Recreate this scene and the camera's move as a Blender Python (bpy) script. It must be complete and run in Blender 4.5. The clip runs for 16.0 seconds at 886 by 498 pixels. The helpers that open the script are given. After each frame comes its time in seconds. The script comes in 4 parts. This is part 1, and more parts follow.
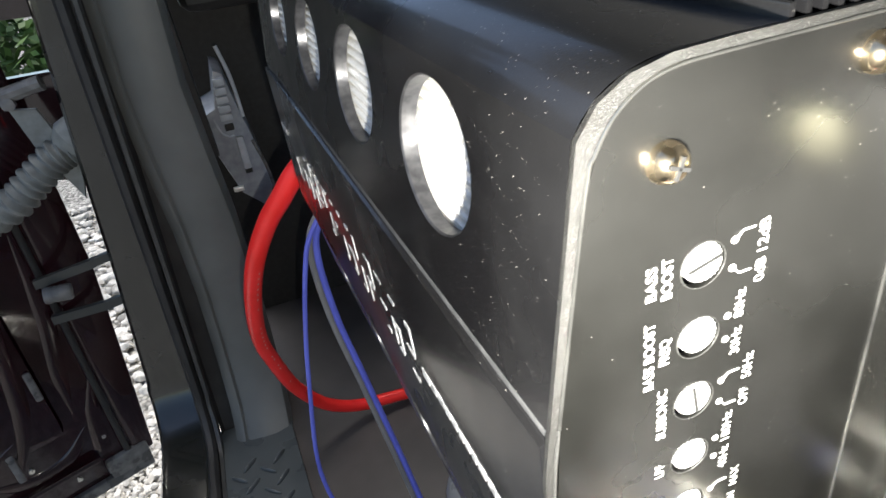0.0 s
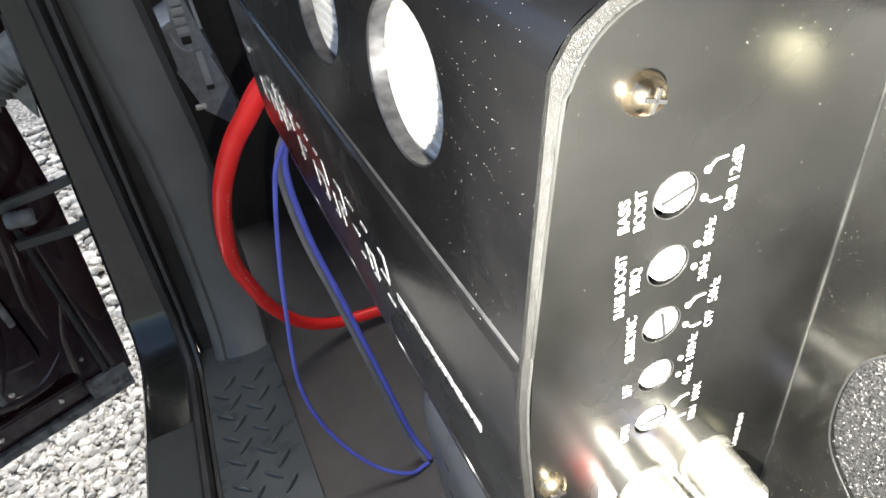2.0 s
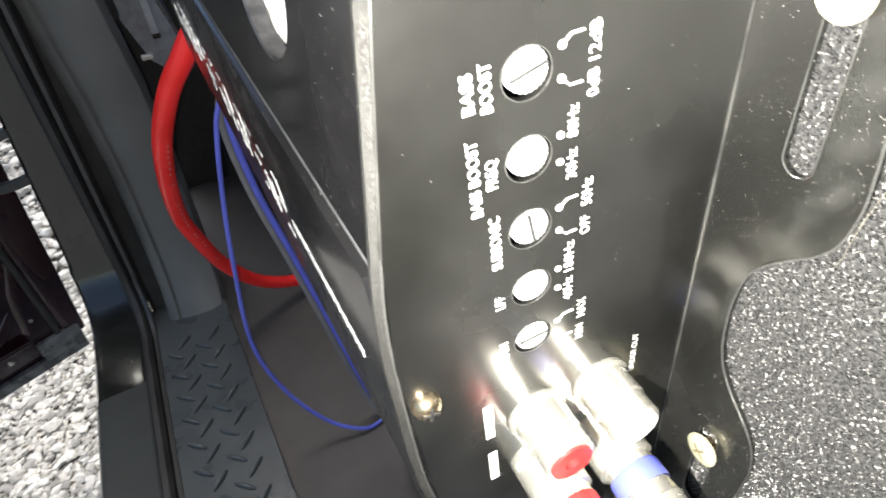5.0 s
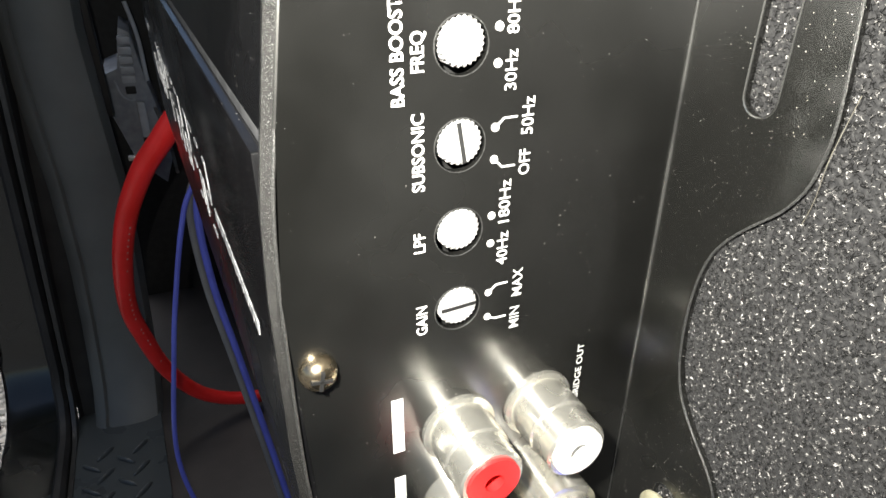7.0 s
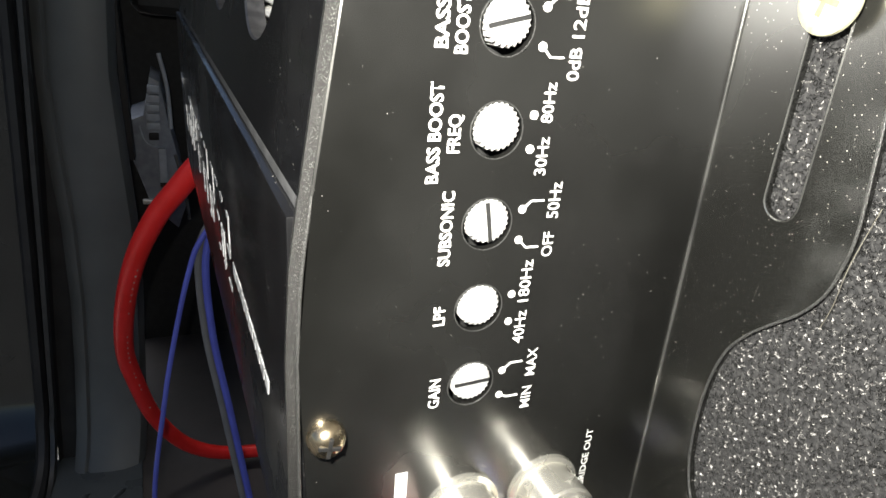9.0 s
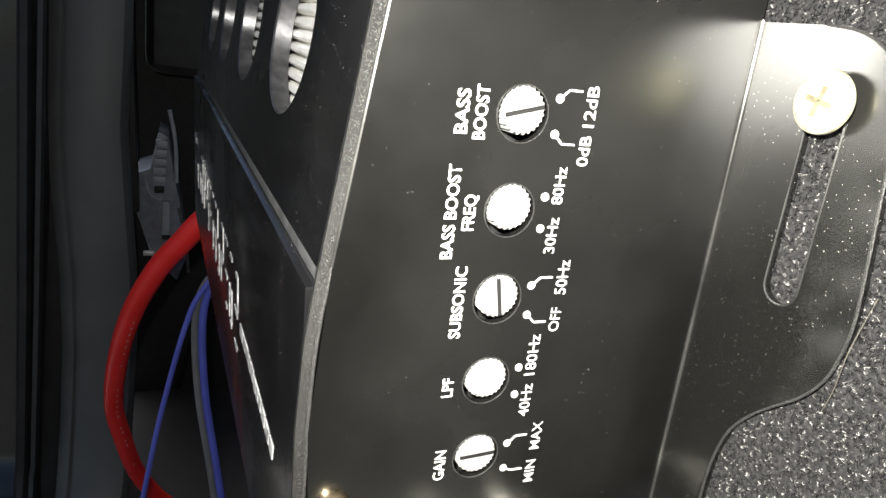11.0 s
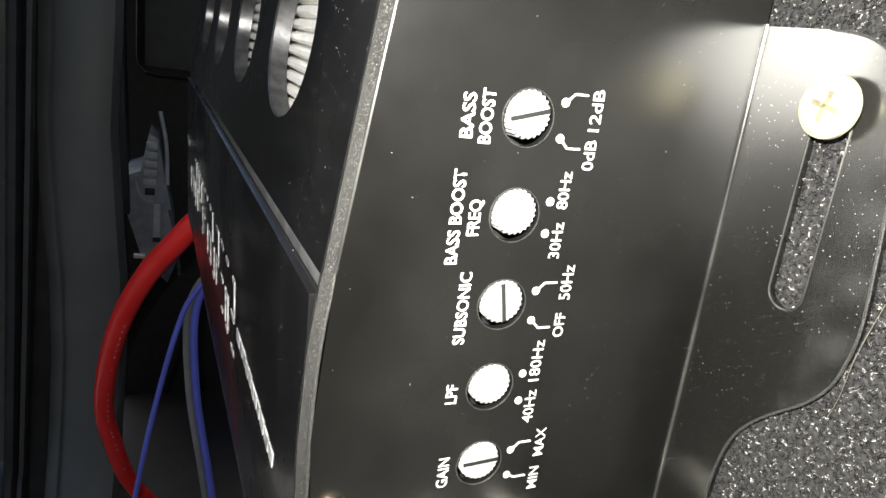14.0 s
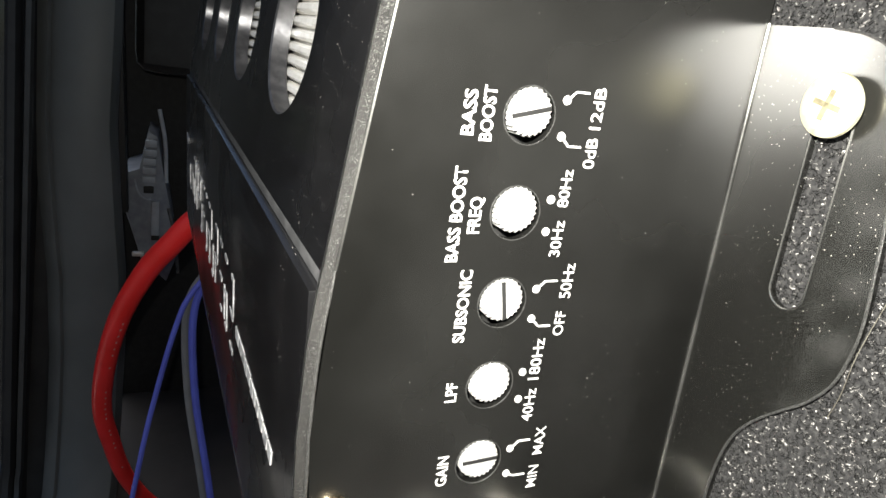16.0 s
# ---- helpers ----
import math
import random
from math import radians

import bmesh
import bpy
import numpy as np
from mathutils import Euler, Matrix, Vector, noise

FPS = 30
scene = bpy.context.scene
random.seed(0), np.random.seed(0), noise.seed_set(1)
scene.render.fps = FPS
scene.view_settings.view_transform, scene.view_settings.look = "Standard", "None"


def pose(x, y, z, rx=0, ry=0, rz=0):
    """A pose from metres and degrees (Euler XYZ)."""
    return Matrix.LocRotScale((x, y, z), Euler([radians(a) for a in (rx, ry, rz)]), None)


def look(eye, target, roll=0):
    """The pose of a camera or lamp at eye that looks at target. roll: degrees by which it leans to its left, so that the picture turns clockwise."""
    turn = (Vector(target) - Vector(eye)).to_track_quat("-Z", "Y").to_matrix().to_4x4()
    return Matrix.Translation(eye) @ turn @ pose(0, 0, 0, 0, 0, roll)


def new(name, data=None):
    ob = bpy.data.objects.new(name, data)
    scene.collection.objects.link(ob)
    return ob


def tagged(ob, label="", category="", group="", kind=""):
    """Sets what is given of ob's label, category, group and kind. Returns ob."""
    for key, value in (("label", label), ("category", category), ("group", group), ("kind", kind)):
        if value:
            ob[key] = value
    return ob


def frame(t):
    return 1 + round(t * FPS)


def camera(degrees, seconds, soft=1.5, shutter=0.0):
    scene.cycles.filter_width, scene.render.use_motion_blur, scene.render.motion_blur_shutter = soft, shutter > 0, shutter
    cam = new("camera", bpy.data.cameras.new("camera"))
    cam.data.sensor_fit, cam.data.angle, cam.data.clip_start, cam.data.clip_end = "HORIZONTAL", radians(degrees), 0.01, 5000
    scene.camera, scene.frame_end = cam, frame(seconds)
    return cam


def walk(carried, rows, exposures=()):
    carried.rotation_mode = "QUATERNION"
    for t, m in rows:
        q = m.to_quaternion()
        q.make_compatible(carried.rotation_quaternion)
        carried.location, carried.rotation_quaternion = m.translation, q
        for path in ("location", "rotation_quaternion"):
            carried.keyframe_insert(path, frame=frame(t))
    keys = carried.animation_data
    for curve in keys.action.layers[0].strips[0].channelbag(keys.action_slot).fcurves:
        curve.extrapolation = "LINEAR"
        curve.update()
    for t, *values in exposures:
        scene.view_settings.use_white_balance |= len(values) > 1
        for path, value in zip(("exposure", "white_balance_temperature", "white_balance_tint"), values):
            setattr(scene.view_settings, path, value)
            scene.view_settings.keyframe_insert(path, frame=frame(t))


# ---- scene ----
cam = camera(70.8, 16.0, soft=1.5, shutter=0.5)
# One plan unit is 8.2 mm; the plan's origin is the middle control of the amplifier, 130 units over the gravel.
U, Z0 = 0.0082, 130 * 0.0082
PATH = [
    (0, -6.74, -7.23, 8.83, -16.96, -28.18, -8.45),
    (0.5, -7.27, -7.09, 8.79, -17.19, -29.69, -8.93),
    (1, -7.26, -7.08, 8.65, -18.93, -31.90, -9.00),
    (1.5, -7.00, -7.12, 8.77, -18.65, -33.70, -8.71),
    (2, -6.63, -6.99, 9.04, -18.55, -36.18, -8.65),
    (2.5, -6.50, -6.97, 8.91, -18.35, -37.84, -8.77),
    (3, -6.16, -7.01, 9.35, -17.99, -39.78, -8.44),
    (3.5, -5.76, -7.36, 11.09, -16.70, -43.54, -7.18),
    (4, -5.55, -7.38, 10.97, -16.72, -43.85, -6.97),
    (4.5, -5.45, -7.34, 8.95, -16.95, -42.56, -8.68),
    (5, -4.79, -7.74, 7.25, -21.34, -39.85, -7.07),
    (7.5, -4.35, -8.76, 2.61, -24.94, -23.94, 2.20),
    (8, -4.43, -8.83, 2.75, -25.11, -22.80, 3.09),
    (8.5, -4.54, -8.67, 2.80, -25.05, -21.28, 4.28),
    (9, -4.70, -8.63, 3.05, -24.58, -19.92, 5.49),
    (9.5, -4.78, -8.69, 3.17, -24.81, -19.16, 5.97),
    (10, -4.99, -8.78, 3.37, -24.32, -16.21, 7.12),
    (12.5, -5.15, -8.70, 3.29, -24.37, -13.87, 7.47),
    (13, -5.23, -8.56, 3.33, -24.86, -14.21, 7.52),
    (13.5, -5.24, -8.55, 3.31, -24.77, -14.23, 7.61),
    (14, -5.22, -8.58, 3.34, -25.02, -14.13, 7.42),
    (14.5, -5.24, -8.59, 3.40, -25.28, -13.97, 7.54),
    (15, -5.24, -8.57, 3.41, -25.03, -14.16, 7.55),
    (15.5, -5.24, -8.57, 3.40, -25.26, -14.11, 7.75),
    (16, -5.23, -8.55, 3.30, -25.14, -14.16, 7.69),
]


def W(x, y, z):
    """Plan units to metres."""
    return Vector((x * U, y * U, Z0 + z * U))


walk(cam, [(t, Matrix.Translation(W(x, y, z)) @ pose(0, 0, 0, 0, 0, yaw) @ pose(0, 0, 0, 90 + pitch, 0, 0) @ pose(0, 0, 0, 0, 0, roll))
           for t, x, y, z, yaw, pitch, roll in PATH],
     exposures=[(0, 0.25), (4.6, 0.2), (5.2, 0.1), (7.3, -1.0), (16, -1.12)])

# ---- light ----
world = bpy.data.worlds.new("daylight")
scene.world = world
world.use_nodes = True
wn = world.node_tree
sky = wn.nodes.new("ShaderNodeTexSky")
sky.sky_type, sky.sun_disc = "NISHITA", False
sky.sun_elevation, sky.sun_rotation = radians(75), radians(0)
wn.nodes["Background"].inputs["Strength"].default_value = 0.15
wn.links.new(sky.outputs["Color"], wn.nodes["Background"].inputs["Color"])

sun = new("sun", bpy.data.lights.new("sun", "SUN"))
sun.data.energy, sun.data.angle, sun.data.color = 3.1, radians(40), (1.0, 0.95, 0.87)
sun.matrix_world = look((0, 2.4, 9), (0, 0, 0))

# The torch of the phone that films, a little beside its lens.
torch = new("phone_torch", bpy.data.lights.new("phone_torch", "AREA"))
torch.data.shape, torch.data.size, torch.data.energy, torch.data.color = "DISK", 0.005, 1.5, (1.0, 0.97, 0.88)
torch.matrix_world = look(W(-6.4, -8.15, 5.3), W(0.5, 0, 0.2))

# ---- materials ----


def material(name, colour, rough=0.5, metal=0.0, coat=0.0, second=None, scale=40.0, detail=4.0, mix=(0.4, 0.65), bump=0.0, bump_scale=300.0,
             rough_vary=0.0, random_value=0.0, distort=0.0, spec=0.5):
    """Procedural surface: two colours broken up by noise, uneven gloss and a fine relief, all in metres."""
    m = bpy.data.materials.new(name)
    m.use_nodes = True
    n, l = m.node_tree.nodes, m.node_tree.links
    b = n["Principled BSDF"]
    b.inputs["Base Color"].default_value = (*colour, 1)
    b.inputs["Roughness"].default_value, b.inputs["Metallic"].default_value = rough, metal
    b.inputs["Coat Weight"].default_value = coat
    b.inputs["Coat Roughness"].default_value = 0.06
    b.inputs["Specular IOR Level"].default_value = spec
    at = n.new("ShaderNodeTexCoord")
    where = at.outputs["Object"]
    if second or rough_vary:
        tex = n.new("ShaderNodeTexNoise")
        tex.inputs["Scale"].default_value, tex.inputs["Detail"].default_value = scale, detail
        tex.inputs["Distortion"].default_value = distort
        l.new(where, tex.inputs["Vector"])
        ramp = n.new("ShaderNodeMapRange")
        ramp.inputs["From Min"].default_value, ramp.inputs["From Max"].default_value = mix
        l.new(tex.outputs["Fac"], ramp.inputs["Value"])
        if second:
            mx = n.new("ShaderNodeMix")
            mx.data_type = "RGBA"
            mx.inputs["A"].default_value, mx.inputs["B"].default_value = (*colour, 1), (*second, 1)
            l.new(ramp.outputs["Result"], mx.inputs["Factor"])
            out = mx.outputs["Result"]
            if random_value:
                info = n.new("ShaderNodeNewGeometry")
                hsv = n.new("ShaderNodeHueSaturation")
                rr = n.new("ShaderNodeMapRange")
                rr.inputs["To Min"].default_value, rr.inputs["To Max"].default_value = 1 - random_value, 1 + random_value
                l.new(info.outputs["Random Per Island"], rr.inputs["Value"])
                l.new(rr.outputs["Result"], hsv.inputs["Value"])
                l.new(out, hsv.inputs["Color"])
                out = hsv.outputs["Color"]
            l.new(out, b.inputs["Base Color"])
        if rough_vary:
            rv = n.new("ShaderNodeMapRange")
            rv.inputs["To Min"].default_value, rv.inputs["To Max"].default_value = max(0.02, rough - rough_vary), rough + rough_vary
            l.new(ramp.outputs["Result"], rv.inputs["Value"])
            l.new(rv.outputs["Result"], b.inputs["Roughness"])
    if bump:
        grain = n.new("ShaderNodeTexNoise")
        grain.inputs["Scale"].default_value, grain.inputs["Detail"].default_value = bump_scale, 3
        l.new(where, grain.inputs["Vector"])
        bp = n.new("ShaderNodeBump")
        bp.inputs["Strength"].default_value, bp.inputs["Distance"].default_value = bump, 0.0006
        l.new(grain.outputs["Fac"], bp.inputs["Height"])
        l.new(bp.outputs["Normal"], b.inputs["Normal"])
    return m


def dusty(name, colour, rough, speck=0.33, density=700.0, bump=0.05, bump_scale=900.0, coat=0.0, amount=0.76, size=0.14):
    """Satin black metal with scattered pale dust grains of uneven size and faint wiping marks."""
    m = material(name, colour, rough, second=tuple(c * 1.5 + 0.004 for c in colour), scale=22, rough_vary=0.07, bump=bump, bump_scale=bump_scale, coat=coat)
    n, l = m.node_tree.nodes, m.node_tree.links
    b = n["Principled BSDF"]
    at = n.new("ShaderNodeTexCoord")
    v = n.new("ShaderNodeTexVoronoi")
    v.inputs["Scale"].default_value = density
    l.new(at.outputs["Object"], v.inputs["Vector"])
    big = n.new("ShaderNodeTexNoise")
    big.inputs["Scale"].default_value, big.inputs["Detail"].default_value = 45, 5
    l.new(at.outputs["Object"], big.inputs["Vector"])
    pick = n.new("ShaderNodeSeparateColor")
    l.new(v.outputs["Color"], pick.inputs["Color"])
    patch = n.new("ShaderNodeMapRange")
    patch.inputs["From Min"].default_value, patch.inputs["From Max"].default_value = 0.35, 0.65
    patch.inputs["To Min"].default_value, patch.inputs["To Max"].default_value = 0.86, 1.1
    l.new(big.outputs["Fac"], patch.inputs["Value"])
    chance = n.new("ShaderNodeMath")
    chance.operation = "MULTIPLY"
    l.new(pick.outputs["Red"], chance.inputs[0])
    l.new(patch.outputs["Result"], chance.inputs[1])
    keep = n.new("ShaderNodeMapRange")
    keep.inputs["From Min"].default_value, keep.inputs["From Max"].default_value = amount, amount + 0.34
    keep.inputs["To Max"].default_value = size
    l.new(chance.outputs["Value"], keep.inputs["Value"])
    near = n.new("ShaderNodeMath")
    near.operation = "LESS_THAN"
    l.new(v.outputs["Distance"], near.inputs[0])
    l.new(keep.outputs["Result"], near.inputs[1])
    old = b.inputs["Base Color"].links[0].from_socket
    mx = n.new("ShaderNodeMix")
    mx.data_type = "RGBA"
    mx.inputs["B"].default_value = (speck, speck * 0.96, speck * 0.9, 1)
    l.new(near.outputs["Value"], mx.inputs["Factor"])
    l.new(old, mx.inputs["A"])
    l.new(mx.outputs["Result"], b.inputs["Base Color"])
    return m


def stone_colours(name):
    m = material(name, (0.54, 0.51, 0.45), 0.8, second=(0.77, 0.73, 0.66), scale=60, bump=0.5, bump_scale=400, random_value=0.45)
    return m


PANEL = dusty("black_satin_panel", (0.0055, 0.0055, 0.005), 0.25, density=1300, bump=0.006, speck=0.34, amount=0.72)
PANEL.node_tree.nodes["Principled BSDF"].inputs["Specular IOR Level"].default_value = 0.95
PANEL.node_tree.nodes["Principled BSDF"].inputs["IOR"].default_value = 1.65
FLANGE = dusty("black_dusty_flange", (0.008, 0.008, 0.0072), 0.24, density=1500, bump=0.006, speck=0.45, amount=0.63, size=0.14)
FLANGE.node_tree.nodes["Principled BSDF"].inputs["Specular IOR Level"].default_value = 0.95
FLANGE.node_tree.nodes["Principled BSDF"].inputs["IOR"].default_value = 1.65
COVER = dusty("black_powder_coat", (0.005, 0.005, 0.0055), 0.3, density=1700, bump=0.05, bump_scale=2600, speck=0.36, coat=0.5, amount=0.64, size=0.17)
CUT = material("grainy_cut_metal", (0.018, 0.018, 0.0175), 0.4, 0.4, second=(0.28, 0.28, 0.27), scale=7500, mix=(0.56, 0.72), bump=0.6, bump_scale=6500)
COVER.node_tree.nodes["Principled BSDF"].inputs["Specular IOR Level"].default_value = 0.35
COVER.node_tree.nodes["Principled BSDF"].inputs["IOR"].default_value = 1.62
COVER.node_tree.nodes["Principled BSDF"].inputs["Coat Roughness"].default_value = 0.12
EDGE = material("worn_black_edge", (0.05, 0.05, 0.049), 0.3, 0.5, second=(0.17, 0.17, 0.165), scale=4500, mix=(0.4, 0.75), bump=0.35, bump_scale=4500)
# Pale metal for thin lines that stand for glints on black edges.
BEVEL = material("glint_metal", (0.30, 0.30, 0.285), 0.22, 0.9, second=(0.16, 0.16, 0.155), scale=120, bump=0.04, bump_scale=1500)
GROOVE = material("groove_grey", (0.045, 0.046, 0.048), 0.5, second=(0.075, 0.075, 0.078), scale=300, bump=0.2)
ALU = material("bare_aluminium", (0.93, 0.92, 0.90), 0.42, 0.35, second=(0.80, 0.79, 0.76), scale=200, rough_vary=0.1, bump=0.1)
KNURL = material("nickel_shaft", (0.86, 0.86, 0.85), 0.4, 0.55, second=(0.55, 0.55, 0.54), scale=500, mix=(0.45, 0.75), bump=0.35, bump_scale=900)
CHROME = material("nickel_plate", (0.90, 0.88, 0.80), 0.26, 0.85, second=(0.78, 0.76, 0.68), scale=150, rough_vary=0.05)
BRASS = material("yellow_zinc", (0.66, 0.55, 0.38), 0.27, 1.0, second=(0.46, 0.37, 0.25), scale=300, rough_vary=0.1, bump=0.1)
PAN_SCREW = material("zinc_cream", (0.62, 0.59, 0.42), 0.45, 0.35, second=(0.42, 0.39, 0.26), scale=500, mix=(0.5, 0.7), bump=0.25)
RECESS = material("shaded_recess", (0.30, 0.27, 0.17), 0.5, 0.3, second=(0.16, 0.14, 0.09), scale=700)
RIM = material("dull_cut_metal", (0.09, 0.09, 0.095), 0.32, 0.7, second=(0.05, 0.05, 0.055), scale=400, bump=0.2)
INK = material("white_print", (0.80, 0.80, 0.78), 0.55, second=(0.68, 0.68, 0.66), scale=600)
LOGO = material("silver_print", (0.72, 0.72, 0.73), 0.4, 0.2, second=(0.22, 0.22, 0.23), scale=420)
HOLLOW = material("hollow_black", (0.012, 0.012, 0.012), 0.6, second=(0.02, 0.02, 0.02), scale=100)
RED = material("red_cable_jacket", (0.93, 0.03, 0.03), 0.36, second=(0.85, 0.022, 0.018), scale=30, rough_vary=0.05)
BLUE = material("blue_cable_jacket", (0.12, 0.15, 0.66), 0.34, second=(0.10, 0.12, 0.56), scale=40)
GREYWIRE = material("grey_cable_jacket", (0.16, 0.165, 0.18), 0.42, second=(0.2, 0.2, 0.21), scale=40)
CABLE_INK = material("cable_print", (0.78, 0.55, 0.52), 0.6, second=(0.7, 0.3, 0.28), scale=700)
RED_RING = material("red_insulator", (0.75, 0.03, 0.03), 0.35, second=(0.6, 0.02, 0.02), scale=100)
WHITE_RING = material("white_insulator", (0.85, 0.85, 0.83), 0.4, second=(0.75, 0.75, 0.73), scale=100)
TRIM_GREY = material("charcoal_trim_plastic", (0.105, 0.110, 0.106), 0.5, second=(0.13, 0.134, 0.13), scale=14, rough_vary=0.06, bump=0.35, bump_scale=900)
TRIM_DARK = material("black_rubber_seal", (0.018, 0.018, 0.019), 0.55, second=(0.03, 0.03, 0.03), scale=30, bump=0.2)
SEAL_LIP = material("seal_lip_rubber", (0.045, 0.046, 0.046), 0.38, second=(0.03, 0.03, 0.03), scale=40, bump=0.2)
SILL_PLASTIC = material("sill_plastic", (0.060, 0.070, 0.076), 0.34, second=(0.075, 0.086, 0.092), scale=12, rough_vary=0.08, bump=0.3, bump_scale=1000)
PAINT = material("dark_maroon_black_paint", (0.016, 0.0040, 0.0060), 0.16, coat=0.8, second=(0.026, 0.007, 0.010), scale=9, rough_vary=0.05)
JAMB = material("sill_matt_paint", (0.050, 0.054, 0.052), 0.45, second=(0.040, 0.043, 0.041), scale=12, rough_vary=0.08, bump=0.2, bump_scale=900)
JAMB_GLOSS = material("jamb_gloss_paint", (0.012, 0.014, 0.012), 0.2, coat=0.7, second=(0.020, 0.020, 0.018), scale=14, rough_vary=0.08)
FLOOR = material("floor_vinyl", (0.042, 0.038, 0.037), 0.55, second=(0.058, 0.052, 0.050), scale=16, bump=0.4, bump_scale=500)
BOOT = material("grey_rubber_boot", (0.24, 0.26, 0.26), 0.55, second=(0.18, 0.19, 0.19), scale=60, bump=0.2)
CONNECTOR = material("grey_blue_plastic", (0.34, 0.37, 0.42), 0.4, second=(0.24, 0.26, 0.31), scale=60, bump=0.1)
SEAT_BASE = material("seat_base_plastic", (0.21, 0.215, 0.218), 0.3, second=(0.24, 0.244, 0.248), scale=15, rough_vary=0.05, bump=0.1)
THREAD = material("pale_thread", (0.16, 0.15, 0.12), 0.7, second=(0.11, 0.10, 0.08), scale=300)
RIB = material("pale_blue_plastic", (0.50, 0.54, 0.60), 0.4, second=(0.40, 0.43, 0.48), scale=60)
LINER = material("cabin_liner", (0.50, 0.47, 0.39), 0.8, second=(0.56, 0.53, 0.45), scale=8, bump=0.4)
STEEL = material("grey_painted_steel", (0.10, 0.10, 0.10), 0.35, second=(0.2, 0.2, 0.2), scale=50, rough_vary=0.1)
STONES = stone_colours("pale_gravel")
EARTH = material("gravel_bed", (0.20, 0.19, 0.17), 0.9, second=(0.38, 0.37, 0.34), scale=45, bump=0.8, bump_scale=120)


def gravel_bed(m):
    """Breaks the ground into pebble-sized cells of uneven grey, with dark joints and relief."""
    n, l = m.node_tree.nodes, m.node_tree.links
    b = n["Principled BSDF"]
    at = n.new("ShaderNodeTexCoord")
    cell = n.new("ShaderNodeTexVoronoi")
    cell.inputs["Scale"].default_value = 62
    l.new(at.outputs["Object"], cell.inputs["Vector"])
    tone = n.new("ShaderNodeSeparateColor")
    l.new(cell.outputs["Color"], tone.inputs["Color"])
    grey = n.new("ShaderNodeMix")
    grey.data_type = "RGBA"
    grey.inputs["A"].default_value, grey.inputs["B"].default_value = (0.26, 0.25, 0.22, 1), (0.70, 0.67, 0.60, 1)
    l.new(tone.outputs["Red"], grey.inputs["Factor"])
    joint = n.new("ShaderNodeMapRange")
    joint.inputs["From Min"].default_value, joint.inputs["From Max"].default_value = 0.35, 0.75
    l.new(cell.outputs["Distance"], joint.inputs["Value"])
    both = n.new("ShaderNodeMix")
    both.data_type = "RGBA"
    both.inputs["B"].default_value = (0.10, 0.095, 0.085, 1)
    l.new(joint.outputs["Result"], both.inputs["Factor"])
    l.new(grey.outputs["Result"], both.inputs["A"])
    l.new(both.outputs["Result"], b.inputs["Base Color"])
    relief = n.new("ShaderNodeBump")
    relief.invert = True
    relief.inputs["Strength"].default_value, relief.inputs["Distance"].default_value = 0.8, 0.008
    l.new(cell.outputs["Distance"], relief.inputs["Height"])
    l.new(relief.outputs["Normal"], b.inputs["Normal"])


gravel_bed(EARTH)
GRASS = material("leaf_green", (0.05, 0.10, 0.025), 0.6, second=(0.10, 0.18, 0.045), scale=3, random_value=0.4)


def carpet_material():
    """Charcoal needle felt: a mottled dark mass; the fibres on it are geometry."""
    m = material("charcoal_felt", (0.010, 0.010, 0.011), 0.8, second=(0.05, 0.049, 0.049), scale=1500, detail=6, mix=(0.42, 0.75), bump=1.0, bump_scale=1700)
    m.node_tree.nodes["Principled BSDF"].inputs["Sheen Weight"].default_value = 0.05
    return m


CARPET = carpet_material()
# The near-white patches in the fibre colour stand for glints of the torch.
FIBRE = material("felt_fibre", (0.016, 0.016, 0.016), 0.22, second=(0.60, 0.58, 0.56), scale=1500, mix=(0.55, 0.70), random_value=0.6, spec=0.8)

# ---- building helpers ----
BASE = {}


def thing(name, base, label, category, group="", kind=""):
    ob = new(name)
    ob.location = W(*base)
    BASE[ob.name] = ob.location.copy()
    return tagged(ob, label, category, group, kind)


def mesh_of(bm, name, origin, smooth=False):
    for v in bm.verts:
        v.co = W(*v.co) - origin
    me = bpy.data.meshes.new(name)
    bm.to_mesh(me)
    bm.free()
    if smooth:
        me.polygons.foreach_set("use_smooth", [True] * len(me.polygons))
        me.set_sharp_from_angle(angle=radians(35))
    return me


def part(name, bm, mat, parent, label="", smooth=True):
    origin = BASE[parent.name]
    ob = new(name, mesh_of(bm, name, origin, smooth))
    ob.data.materials.append(mat)
    ob.parent = parent
    BASE[ob.name] = origin
    return tagged(ob, label)


def solid(name, bm, mat, label, category, base=(0, 0, 0), group="", kind="", smooth=True):
    """A top-level thing that is one mesh."""
    origin = W(*base)
    ob = new(name, mesh_of(bm, name, origin, smooth))
    ob.location = origin
    ob.data.materials.append(mat)
    BASE[ob.name] = origin
    return tagged(ob, label, category, group, kind)


def box(lo, hi, bevel=0.0, segments=2, bm=None):
    one = bmesh.new()
    bmesh.ops.create_cube(one, size=1)
    for v in one.verts:
        v.co = Vector([lo[i] + (v.co[i] + 0.5) * (hi[i] - lo[i]) for i in range(3)])
    if bevel:
        bmesh.ops.bevel(one, geom=one.edges[:], offset=bevel, segments=segments, profile=0.6, affect="EDGES")
    if bm is None:
        return one
    join(bm, one)
    return bm


def join(bm, other):
    me = bpy.data.meshes.new("tmp")
    other.to_mesh(me)
    other.free()
    bm.from_mesh(me)
    bpy.data.meshes.remove(me)
    return bm


